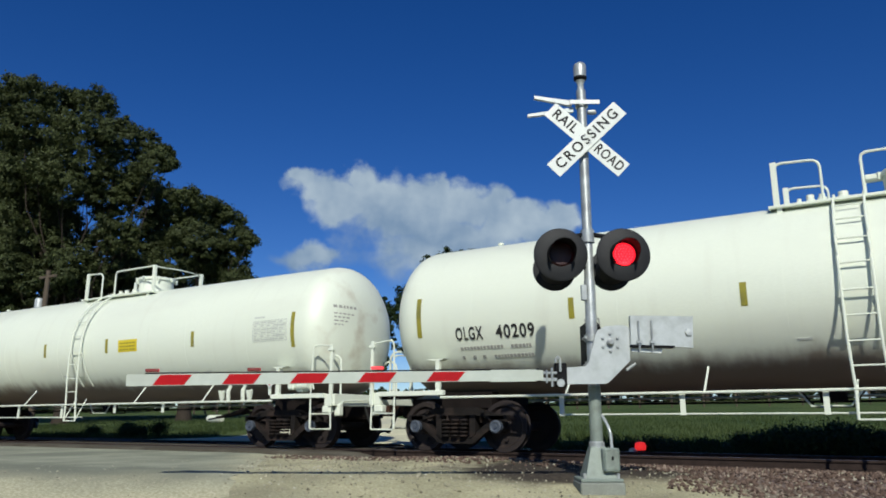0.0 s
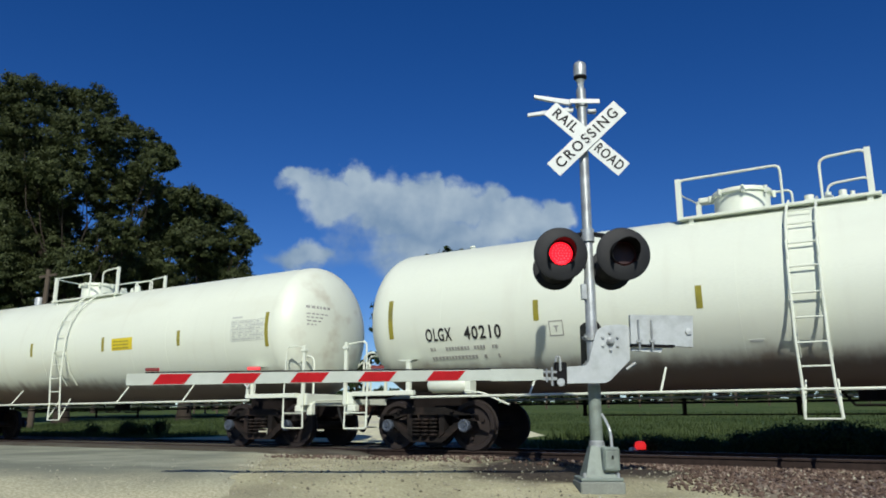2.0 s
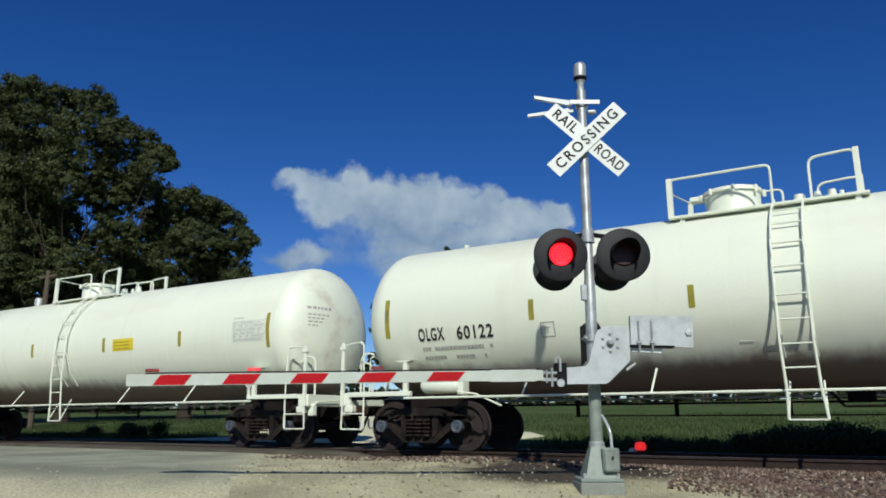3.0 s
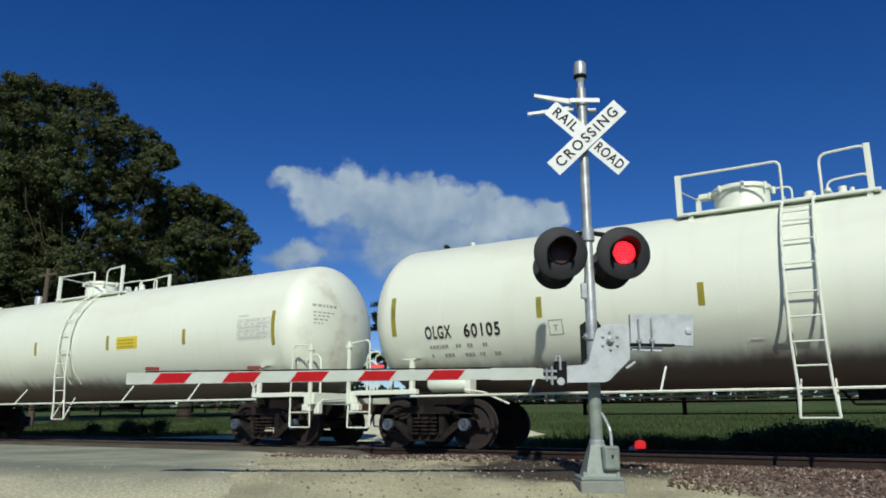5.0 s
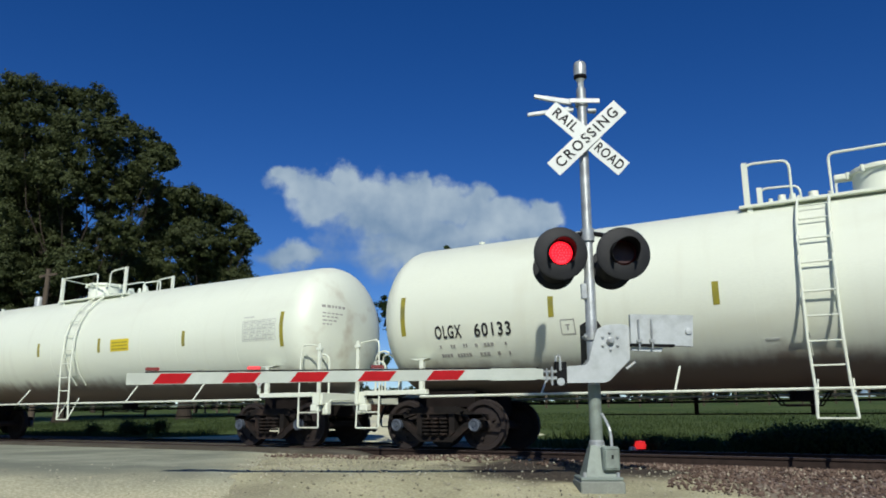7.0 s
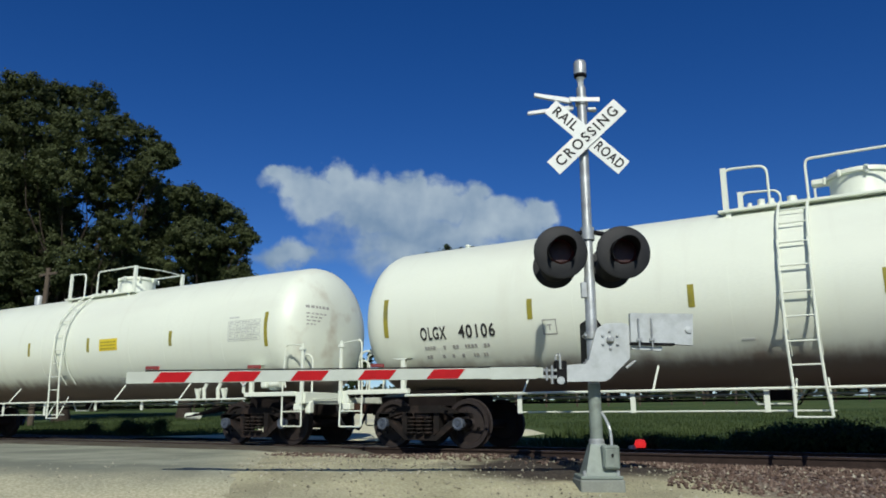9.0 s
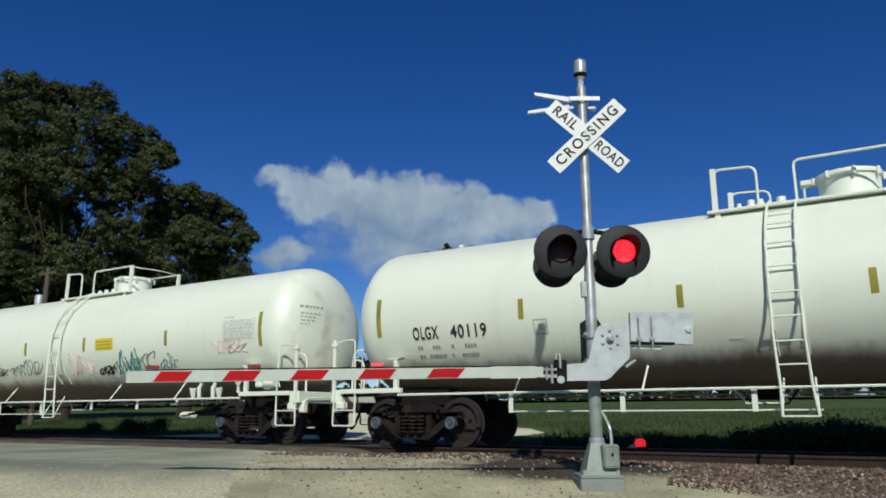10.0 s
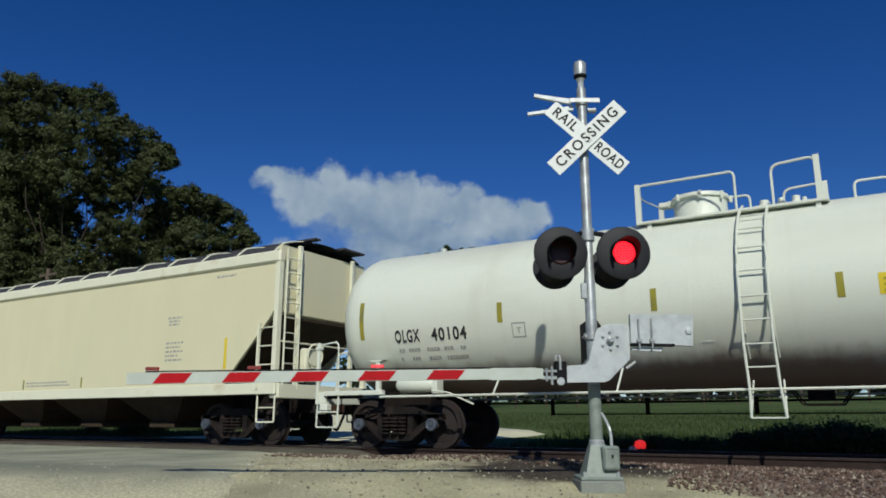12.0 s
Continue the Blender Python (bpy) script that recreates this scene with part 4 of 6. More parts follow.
def tank_car(sh, m, white, name_label):
    """One white tank car. m: +1 with the manway before the ladder, -1 turned round."""
    car = thing("tank_car", name_label, "tank car", "tank cars of the train")
    R, zc, H = sh.r, sh.zc, sh.half
    prof = []
    hd = 0.78
    for i in range(15):
        a = radians(90 * i / 14)
        prof.append((R * math.sin(a) ** sh.full, -(H - hd) - hd * max(0.0, math.cos(a)) ** sh.full))
    prof += [(r, -h) for r, h in reversed(prof[:15])]
    shell_paint = {TANK_WHITE: TANK_WHITE_SHELL, TANK_CREAM: TANK_CREAM_SHELL, TANK_DIMMED: TANK_DIMMED_SHELL}[white]
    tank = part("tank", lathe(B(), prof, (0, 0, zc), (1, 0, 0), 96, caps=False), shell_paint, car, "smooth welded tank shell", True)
    for u in (-6.3, -3.55, -1.0, 2.75, 4.05, 6.05):
        part("weld_seam", lathe(B(), [(R - 0.01, -0.014), (R + 0.002, -0.012), (R + 0.0025, 0.012), (R - 0.01, 0.014)], (u, 0, zc), (1, 0, 0), 96, caps=False), shell_paint, tank)
    for i, u in enumerate(sh.strips):
        tall = 0.375 if i in (0, 5) else 0.18
        mid = zc - (0.1 if i not in (0, 5) else 0.06)
        part("reflective_strip", patch(sh, u - 0.05, u + 0.05, mid - tall, mid + tall), REFLECT_YELLOW, tank, "dull yellow reflective strip")
    wide = sh is S6
    pl = part("warning_placard", patch(sh, 1.60 + (0.42 if wide else 0), 2.32 + (0.5 if wide else 0), zc - 0.28, zc + 0.02), PLACARD_YELLOW, tank, "yellow warning placard")
    for j in range(3):
        bm = B()
        for k in range(5):
            u = 1.66 + (0.42 if wide else 0) + k * 0.125
            patch(sh, u, u + 0.1, zc - 0.08 - j * 0.08, zc - 0.05 - j * 0.08, 0.01, 1, bm)
        tagged(part("print", bm, REFLECT_YELLOW, pl), kind="stuff")
    # test data table: thin ruled lines and rows of print
    tab = B()
    for k in range(7):
        z = zc - 0.28 + k * 0.075
        patch(sh, 6.28, 7.28, z, z + 0.009, 0.006, 1, tab)
    for u in (6.28, 6.5, 6.68, 6.85, 7.02, 7.27):
        patch(sh, u, u + 0.01, zc - 0.28, zc + 0.17, 0.0075, 5, tab)
    for k in range(6):
        z = zc - 0.265 + k * 0.075
        for u in (6.32, 6.53, 6.71, 6.88, 7.06):
            patch(sh, u, u + 0.08 + 0.05 * ((k * 7 + int(u * 100)) % 3), z + 0.015, z + 0.04, 0.006, 1, tab)
    tagged(part("data_table", tab, DATA_GREY, tank, "faded grey stencilled data table"), kind="stuff")
    bm = B()
    for u0, u1, z in ((6.3, 6.6, zc + 0.24), (5.5, 5.9, 1.62), (-0.9, -0.7, 1.72), (4.6, 4.8, 1.68), (2.1, 2.5, 1.55), (2.1, 2.45, 1.5), (2.1, 2.5, 1.45)):
        patch(sh, u0, u1, z, z + 0.03, 0.006, 1, bm)
    tagged(part("small_print", bm, DATA_GREY, tank), kind="stuff")
    bm = B()
    for a, c, z0, z1 in ((-4.12, -3.86, 1.98, 1.995), (-4.12, -3.86, 2.22, 2.235), (-4.12, -4.105, 1.98, 2.235), (-3.875, -3.86, 1.98, 2.235), (-4.03, -3.95, 2.13, 2.15), (-4.0, -3.98, 2.05, 2.15)):
        patch(sh, a, c, z0, z1, 0.007, 3, bm)
    part("stencil_square", bm, PALE_INK, tank)
    # small print on the head that faces the way the train runs
    def on_head(y, z):
        k = max(0.0, 1 - (math.hypot(y, z - zc) / R) ** (2 / sh.full))
        return Vector((H - hd + hd * k ** (sh.full / 2) + 0.006, y, z))
    bm = B()
    rp = random.Random(2)
    for row, (z, h, w0) in enumerate(((zc + 0.42, 0.06, 0.09), (zc + 0.28, 0.03, 0.1), (zc + 0.2, 0.03, 0.1), (zc + 0.12, 0.03, 0.1), (zc + 0.04, 0.03, 0.08))):
        y = -1.02
        while y < -0.45 - 0.08 * row:
            w = rp.uniform(0.5, 1) * w0
            bm.faces.new([bm.verts.new(on_head(*q)) for q in ((y, z), (y + w, z), (y + w, z + h), (y, z + h))])
            y += w + 0.035
    tagged(part("head_print", bm, PALE_INK, tank), kind="stuff")
    # side running pipe with braces
    part("running_pipe", rod(B(), (-6.95, -1.5, 0.98), (6.95, -1.5, 0.98), 0.022), white, car, "thin white side pipe")
    part("far_running_pipe", rod(B(), (-6.95, 1.5, 0.98), (6.95, 1.5, 0.98), 0.022), white, car)
    for u in (-4.5, -2.25, 2.4, 4.8):
        part("brace", rod(B(), (u, -1.5, 0.97), (u + 0.03, -1.2, 1.38), 0.018, 6), white, car)
        part("far_brace", rod(B(), (u, 1.5, 0.97), (u + 0.03, 1.2, 1.38), 0.018, 6), white, car)
    # brake pipe run on one side only
    low = m < 0 and sh is S4
    ys = -1.42 if low else 1.42
    # near run is white; the far run's shade is put into its colour
    part("brake_pipe", rod(B(), (-4.6, ys, 0.66), (0.3 if low else 4.6, ys, 0.66), 0.013, 6), white if low else UNDER_BROWN, car)
    for u in (-4.6, -2.6, -0.6, 1.6, 3.4):
        part("hanger", box(B(), u - 0.04, u + 0.04, ys - 0.01, ys + 0.01, 0.64 if u < 0 else 0.76, 0.97), white if low else UNDER_BROWN, car)
    # ladder
    l0, l1 = (-0.3, 0.15) if sh is S6 else (-0.24, 0.18)
    for u in (l0, l1):
        pts = [sh.at(u, a, 0.09) for a in (72, 60, 48, 36, 24, 12, 4)]
        pts += [Vector((u, -R - 0.1, 2.2)), Vector((u, -R - 0.1, 1.7)), Vector((u + 0.03, -1.58, 1.0)), Vector((u + (0.02 if u < 0 else 0.08), -1.58, 0.57))]
        part("ladder_rail", pipe(B(), pts, 0.022, 8), white, car, smooth=True)
        part("ladder_shadow_leg", pipe(B(), [sh.at(u, -8, 0.06), sh.at(u, -30, 0.05), sh.at(u, -44, 0.04)], 0.016, 6), white, car)
        part("ladder_stay", rod(B(), (u + (0.02 if u < 0 else 0.08), -1.58, 0.59), (u + 0.05, -1.3, 1.12), 0.015, 6), white, car)
    for a in (62, 49, 36, 22, 8):
        p = sh.at(0, a, 0.09)
        part("rung", rod(B(), (l0, p.y, p.z), (l1, p.y, p.z), 0.014, 6), white, car)
    for z in (2.36, 2.0, 1.64, 1.3, 0.98, 0.57):
        y = -R - 0.1 if z > 1.6 else -1.59
        part("rung", rod(B(), (l0 + (0.02 if z < 0.9 else 0.0), y, z), (l1 + (0.08 if z < 0.9 else 0.02), y, z), 0.014, 6), white, car)
    # top platform, rails, manway (turns with the car)
    zt = zc + R
    shift = -0.07 if m > 0 else -0.02
    def T(u):
        return m * u + shift
    def tbox(a, c, *r, **k):
        return box(B(), min(T(a), T(c)), max(T(a), T(c)), *r, **k)
    zp = zt - 0.16
    for s in (-1, 1):
        y = s * 0.78
        part("platform", tbox(-1.87, 1.15, min(s * 0.5, s * 0.86), max(s * 0.5, s * 0.86), zp, zp + 0.045, bevel=0.006), white, car)
        part("platform_leg", tbox(-1.7, -1.62, y - 0.03, y + 0.03, zp - 0.2, zp), white, car)
        part("platform_leg", tbox(0.95, 1.03, y - 0.03, y + 0.03, zp - 0.2, zp), white, car)
        part("handrail", pipe(B(), rounded([(T(-1.84), y, zp), (T(-1.84), y, zp + 0.72), (T(-0.22), y, zp + 0.72), (T(-0.22), y, zp)], 0.1), 0.022), white, car, smooth=True)
        part("handrail", pipe(B(), rounded([(T(0.35), y, zp), (T(0.35), y, zp + 0.72), (T(1.02), y, zp + 0.76), (T(1.02), y, zp)], 0.14), 0.022), white, car, smooth=True)
        part("rail_post", tbox(-1.89, -1.8, y - 0.04, y + 0.04, zp, zp + 0.74, bevel=0.005), white, car)
        part("rail_post", tbox(0.98, 1.07, y - 0.03, y + 0.03, zp, zp + 0.78, bevel=0.005), white, car)
    part("cross_rail", pipe(B(), rounded([(T(-1.84), -0.78, zp + 0.7), (T(-2.02), 0, zp + 0.7), (T(-1.84), 0.78, zp + 0.7)], 0.3), 0.015), white, car)
    if m > 0:
        part("end_rail", pipe(B(), rounded([(T(1.5), -0.55, zt - 0.2), (T(1.5), -0.55, zt + 0.16), (T(2.0), -0.4, zt + 0.2), (T(2.0), -0.4, zt - 0.1)], 0.1), 0.02), white, car)
    mw = part("manway", lathe(B(), [(0.5, -0.15), (0.46, 0.0), (0.46, 0.32), (0.5, 0.33), (0.5, 0.37), (0.49, 0.4), (0.2, 0.44), (0, 0.445)], (T(-0.95), 0, zt), n=32), white, car, "round bolted manway", True)
    part("hinge", box(B(), T(-0.95) - 0.72, T(-0.95) - 0.42, -0.1, 0.1, zt + 0.3, zt + 0.4, 0.02), white, mw)
    for i in range(8):
        a = 2 * math.pi * i / 8 + 0.2
        part("lid_bolt", lathe(B(), [(0.03, 0), (0.03, 0.12), (0.0, 0.13)], (T(-0.95) + 0.52 * math.cos(a), 0.52 * math.sin(a), zt + 0.28), n=6), white, mw)
    for u, y, r, h in ((0.1, 0.1, 0.11, 0.22), (0.4, -0.15, 0.07, 0.16), (0.6, 0.2, 0.09, 0.26), (0.75, -0.1, 0.05, 0.14)):
        part("valve", lathe(B(), [(r, -0.1), (r, h * 0.6), (r * 0.7, h * 0.7), (r * 0.7, h), (0, h)], (T(u), y, zt), n=12), white, car)
    part("vent_cap", lathe(B(), [(0.05, -0.05), (0.05, 0.06), (0.06, 0.07), (0.06, 0.1), (0, 0.11)], (-6.4, 0, zt), n=10), white, car)
    # bottom outlet with its skid frame
    bm = lathe(B(), [(0.2, 0), (0.2, 0.25), (0.3, 0.4)], (0.6 * m, 0, 0.85), n=16)
    part("outlet", bm, UNDER_BROWN, car)
    part("skid", pipe(B(), [(0.15 * m, -0.3, 1.05), (0.35 * m, -0.3, 0.78), (0.9 * m, -0.3, 0.78), (1.1 * m, -0.3, 1.05)], 0.014, 6), white if low else UNDER_BROWN, car)
    part("skid", pipe(B(), [(0.15 * m, 0.3, 1.05), (0.35 * m, 0.3, 0.78), (0.9 * m, 0.3, 0.78), (1.1 * m, 0.3, 1.05)], 0.014, 6), UNDER_BROWN, car)
    part("train_line", rod(B(), (-6, 0.25, 0.86), (6, 0.25, 0.86), 0.02, 6), UNDER_BROWN, car)
    for e in (-1, 1):
        car_end(car, e, white, 0.08 if sh is S6 else 0.0)
        truck(car, 6.86 * e)
    # diamond placard holders
    for e in (1,):
        h = part("placard_holder", box(B(), 6.8, 6.86, -1.46, -1.42, 1.1, 1.32), white, car)
        d = 0.19
        bm = prism(B(), [(6.85 - d, 1.42), (6.85, 1.42 - d), (6.85 + d, 1.42), (6.85, 1.42 + d)], -1.48, -1.465)
        di = part("hazard_diamond", bm, SIGN_WHITE, h, "white diamond hazard placard with red print")
        d = 0.135
        part("inner_diamond", prism(B(), [(6.85 - d, 1.42), (6.85, 1.42 - d), (6.85 + d, 1.42), (6.85, 1.42 + d)], -1.485, -1.481), material_red_print, h, "faded red diamond")
        part("print_bar", box(B(), 6.77, 6.93, -1.489, -1.486, 1.385, 1.455), SIGN_WHITE, h)
    # air reservoir at the leading end, valve gear at the other
    y = -1.28
    if m > 0:
        rs = part("air_reservoir", lathe(B(), [(0.0, -0.42), (0.1, -0.4), (0.15, -0.33), (0.15, 0.33), (0.1, 0.4), (0, 0.42)], (-6.22, y - 0.05, 1.2), (1, 0, 0), 20), white, car, "white cylindrical air reservoir", True)
        part("reservoir_bracket", box(B(), -5.84, -5.72, y - 0.12, y + 0.12, 1.02, 1.36, 0.01), white, rs)
        part("air_pipe", pipe(B(), [(-5.8, -1.46, 1.08), (-5.4, -1.5, 1.03), (-4.9, -1.47, 0.82)], 0.018, 6), white, car)
    else:
        for u in (5.35, 5.55, 6.0, 6.2):
            part("bracket_post", pipe(B(), [(u, -1.4, 1.0), (u, -1.42, 1.22), (u + 0.03, -1.38, 1.34 if u in (5.55, 6.0) else 1.2)], 0.045, 8), white, car)
        bm = B()
        box(bm, 7.32, 7.5, -1.45, -1.25, 1.2, 1.42, 0.03)
        box(bm, 7.52, 7.75, -1.4, -1.2, 1.15, 1.35, 0.03)
        lathe(bm, [(0.08, 0), (0.1, 0.05), (0.1, 0.2), (0.06, 0.26), (0, 0.27)], (7.62, -1.38, 1.3), (0.2, -0.1, 1), 12)
        lathe(bm, [(0.07, -0.15), (0.07, 0.15)], (7.75, -1.42, 1.28), (1, 0, 0), 12)
        part("brake_valve", bm, white, car, "white brake valve body")
        part("valve_pipe", pipe(B(), rounded([(7.4, -1.4, 1.4), (7.45, -1.4, 1.52), (7.9, -1.38, 1.5), (8.0, -1.38, 1.2)], 0.06), 0.02), white, car)
        part("brake_cylinder", lathe(B(), [(0.04, -0.26), (0.07, -0.24), (0.085, -0.18), (0.085, 0.18), (0.07, 0.22), (0.0, 0.23)], (4.3, -0.6, 0.62), (1, 0, 0), 16), white, car, "white brake cylinder", True)
        bm = B()
        for i in range(4):
            rod(bm, (4.4 + i * 0.25, -0.9, 0.6 + i * 0.05), (5.8, -0.9 - i * 0.05, 0.75 + i * 0.03), 0.02, 6)
        part("brake_rods", bm, UNDER_BROWN, car)
    return car


material_red_print = material("faded_red_print", (0.5, 0.28, 0.25), 0.5, spread=0.15, scale=12)
LABEL = "white tank car with black reporting mark and side ladder"
# place in the train, family, way round, mark
CARS = ((0, "4", -1, "OLGX 40209"), (1, "4", -1, "OLGX 40141"), (2, "4", 1, "OLGX 40210"), (3, "6", 1, "OLGX 60122"), (4, "6", 1, ""), (5, "6", 1, "OLGX 60105"), (6, "6", 1, "OLGX 60126"), (7, "6", -1, "OLGX 60133"), (8, "4", 1, ""), (9, "4", -1, "OLGX 40106"), (10, "4", -1, "OLGX 40119"), (11, "4", -1, "OLGX 40112"), (12, "4", 1, "OLGX 40104"))
train = []
first = {}
for i, fam, way, mark in CARS:
    sh = S4 if fam == "4" else S6
    dull = i == 12
    if (fam, way, dull) in first:
        c = copy_thing(first[fam, way, dull], pose(0, 0, 0))
    else:
        c = first[fam, way, dull] = tank_car(sh, way, TANK_DIMMED if dull else TANK_WHITE if fam == "4" else TANK_CREAM, LABEL)
    if i == 11:
        tagged(c, "white tank car with sprayed scrawls along its lower side")
    if dull:
        tagged(c, "white tank car coupled to a cream hopper, paint dimmed for exposure")
    train.append((i, c, sh, mark))
for i, c, sh, mark in train:
    shell = next(o for o in c.children if o.name.startswith("tank") and not o.name.startswith("tank_"))
    if mark:
        word, number = mark.split()
        wrapped(sh, word, 0.33, -6.37, sh.zc - 0.42, INK, shell, 0.57)
        wrapped(sh, number, 0.33, -5.43, sh.zc - 0.42, INK, shell, 0.82)
    else:
        bm = B()
        for k in range(10):
            if k != 4:
                patch(sh, -6.6 + k * 0.15, -6.5 + k * 0.15, sh.zc - 0.53, sh.zc - 0.3, 0.008, 2, bm)
        part("reporting_mark", bm, INK, shell)
    bm = B()
    rnd = random.Random(i)
    for j, z in enumerate((sh.zc - 0.7, sh.zc - 0.86)):
        u = -6.6
        while u < -5.15:
            w = rnd.uniform(0.03, 0.06)
            patch(sh, u, u + w, z, z + 0.06, 0.008, 1, bm)
            u += w + (rnd.uniform(0.1, 0.25) if rnd.random() < 0.25 else 0.02)
    tagged(part("limit_print", bm, PALE_INK, shell, "faded grey stencilled figures"), kind="stuff")


# ---- the covered hopper behind the tank cars ----
def hopper_car():
    car = thing("hopper_car", "cream covered hopper car with dark roof and end ladders", "hopper car")
    E0 = 8.6
    zs, ze = 1.32, 4.1
    for s in (-1, 1):
        y = s * 1.55
        bm = prism(B(), [(-E0 + 1.6, zs), (E0 - 1.6, zs), (E0 - 0.25, 2.75), (E0 - 0.1, 3.0), (E0 - 0.1, ze), (-E0 + 0.1, ze), (-E0 + 0.1, 3.0), (-E0 + 0.25, 2.75)], y - 0.03, y + 0.03)
        part("side_wall", bm, HOPPER_CREAM, car, "flat cream side sheet")
        part("side_sill", box(B(), -E0, E0, y - 0.06, y + 0.06, 1.08, zs, 0.01), HOPPER_PALE, car)
        bm = B()
        box(bm, -E0, E0, y - 0.1, y + 0.1, ze - 0.17, ze + 0.1, 0.04)
        part("eave_beam", bm, HOPPER_PALE, car, "rounded cream eave beam")
        for e in (-1, 1):
            part("corner_post", box(B(), min(e * (E0 - 0.02), e * (E0 - 0.14)), max(e * (E0 - 0.02), e * (E0 - 0.14)), y - 0.07, y + 0.07, 1.08, ze, 0.008), HOPPER_PALE, car)
            x1, x0 = e * (E0 - 0.05), e * (E0 - 0.55)
            part("side_ladder_rail", box(B(), min(x0, x0 + e * 0.05), max(x0, x0 + e * 0.05), y + s * 0.05, y + s * 0.1, 1.2, 2.6, 0.005), HOPPER_PALE, car)
            for z in (1.7, 2.1, 2.5):
                part("side_rung", rod(B(), (x0, y + s * 0.08, z), (x1, y + s * 0.08, z), 0.015, 6), HOPPER_PALE, car)
            part("step", pipe(B(), rounded([(x0, y, 1.1), (x0, y, 0.5), (x1, y, 0.5), (x1, y, 1.1)], 0.04), 0.02), HOPPER_PALE, car)
            part("step_tread", rod(B(), (x0, y, 0.8), (x1, y, 0.8), 0.015, 6), HOPPER_PALE, car)
        part("reflective_strip", box(B(), 6.98, 7.06, y - 0.036, y + 0.036, 1.65, 2.35), PLACARD_YELLOW, car)
        for x in (-0.8, 1.8):
            part("reflective_strip", box(B(), x, x + 0.06, y - 0.036, y + 0.036, 1.36, 1.62), REFLECT_YELLOW, car)
        bm = B()
        rnd = random.Random(5)
        for z, x0, x1 in [(2.9, 5.0, 5.5), (2.82, 5.05, 5.45), (2.74, 5.05, 5.4), (2.3, 5.0, 5.6), (2.2, 5.0, 5.5), (2.1, 5.0, 5.6), (2.0, 5.0, 5.45), (1.9, 5.0, 5.6), (3.75, 6.6, 7.2), (1.5, -0.65, 1.2), (1.42, -0.65, 1.3)]:
            x = x0
            while x < x1:
                w = rnd.uniform(0.05, 0.14)
                box(bm, x, min(x + w, x1), y - 0.034, y + 0.034, z, z + 0.045)
                x += w + 0.04
        tagged(part("stencils", bm, PALE_INK, car), kind="stuff")
    # roof: dark cambered sheet, white cross ribs, hatch trough
    bm = B()
    rows = []
    for k in range(13):
        y = -1.5 + 3.0 * k / 12
        z = ze + 0.1 + 0.42 * math.cos(y / 1.5 * math.pi / 2) ** 0.5 if abs(y) < 1.49 else ze + 0.1
        rows.append((y, z))
    a = [bm.verts.new((-E0 + 0.1, y, z)) for y, z in rows]
    c = [bm.verts.new((E0 - 0.1, y, z)) for y, z in rows]
    for k in range(12):
        bm.faces.new((a[k], a[k + 1], c[k + 1], c[k]))
    part("roof", bm, ROOF_DARK, car, "dark cambered roof sheet", True)
    for i in range(15):
        x = -E0 + 0.3 + i * (2 * E0 - 0.6) / 14
        part("roof_rib", pipe(B(), [(x, y, z + 0.03) for y, z in rows[:6]], 0.024, 6), HOPPER_PALE, car)
    part("hatch_trough", box(B(), -E0 + 0.5, E0 - 0.5, -0.32, 0.32, ze + 0.5, ze + 0.62, 0.04), ROOF_DARK, car)
    part("running_board", box(B(), -E0 - 0.1, E0 + 0.1, -0.62, -0.42, ze + 0.52, ze + 0.56), ROOF_DARK, car)
    part("running_board", box(B(), -E0 - 0.1, E0 + 0.1, 0.42, 1.25, ze + 0.48, ze + 0.53), ROOF_DARK, car)
    for e in (-1, 1):
        bm = prism(B(), [(e * (E0 - 0.1), ze + 0.25), (e * (E0 - 0.1), 2.85), (e * (E0 - 2.4), 1.25), (e * (E0 - 2.5), 1.32), (e * (E0 - 0.18), 2.95), (e * (E0 - 0.18), ze + 0.25)], -1.5, 1.5)
        part("end_sheet", bm, HOPPER_CREAM, car, "cream end sheet with slope")
        part("slope_sheet", prism(B(), [(e * (E0 - 0.14), 2.8), (e * (E0 - 2.3), 1.2), (e * (E0 - 2.3), 1.16), (e * (E0 - 0.14), 2.74)], -1.48, 1.48), HOPPER_SHADE, car, "brown slope sheet under the end")
        part("end_sill", box(B(), min(e * (E0 - 0.2), e * (E0 + 0.06)), max(e * (E0 - 0.2), e * (E0 + 0.06)), -1.55, 1.55, 1.0, 1.3, 0.01), HOPPER_PALE, car)
        for y in (-0.95, 0.95):
            part("end_post", box(B(), min(e * (E0 - 0.08), e * E0), max(e * (E0 - 0.08), e * E0), y - 0.05, y + 0.05, 1.2, ze + 0.3, 0.005), HOPPER_PALE, car)
        for y in (-1.45, -1.0):
            part("end_ladder_rail", rod(B(), (e * (E0 + 0.05), y, 1.2), (e * (E0 + 0.05), y, ze + 0.15), 0.02, 6), HOPPER_PALE, car)
        for k in range(9):
            part("end_rung", rod(B(), (e * (E0 + 0.05), -1.45, 1.4 + k * 0.33), (e * (E0 + 0.05), -1.0, 1.4 + k * 0.33), 0.014, 6), HOPPER_PALE, car)
        part("cross_bar", rod(B(), (e * (E0 + 0.02), -1.5, 2.2), (e * (E0 + 0.02), 1.5, 2.2), 0.02, 6), HOPPER_PALE, car)
        bw = part("brake_wheel", lathe(B(), [(0.24, 0), (0.27, 0.02), (0.24, 0.04)], (e * (E0 + 0.14), -0.55, 1.95), (1, 0, 0), 20, caps=False), HOPPER_PALE, car, "cream brake wheel")
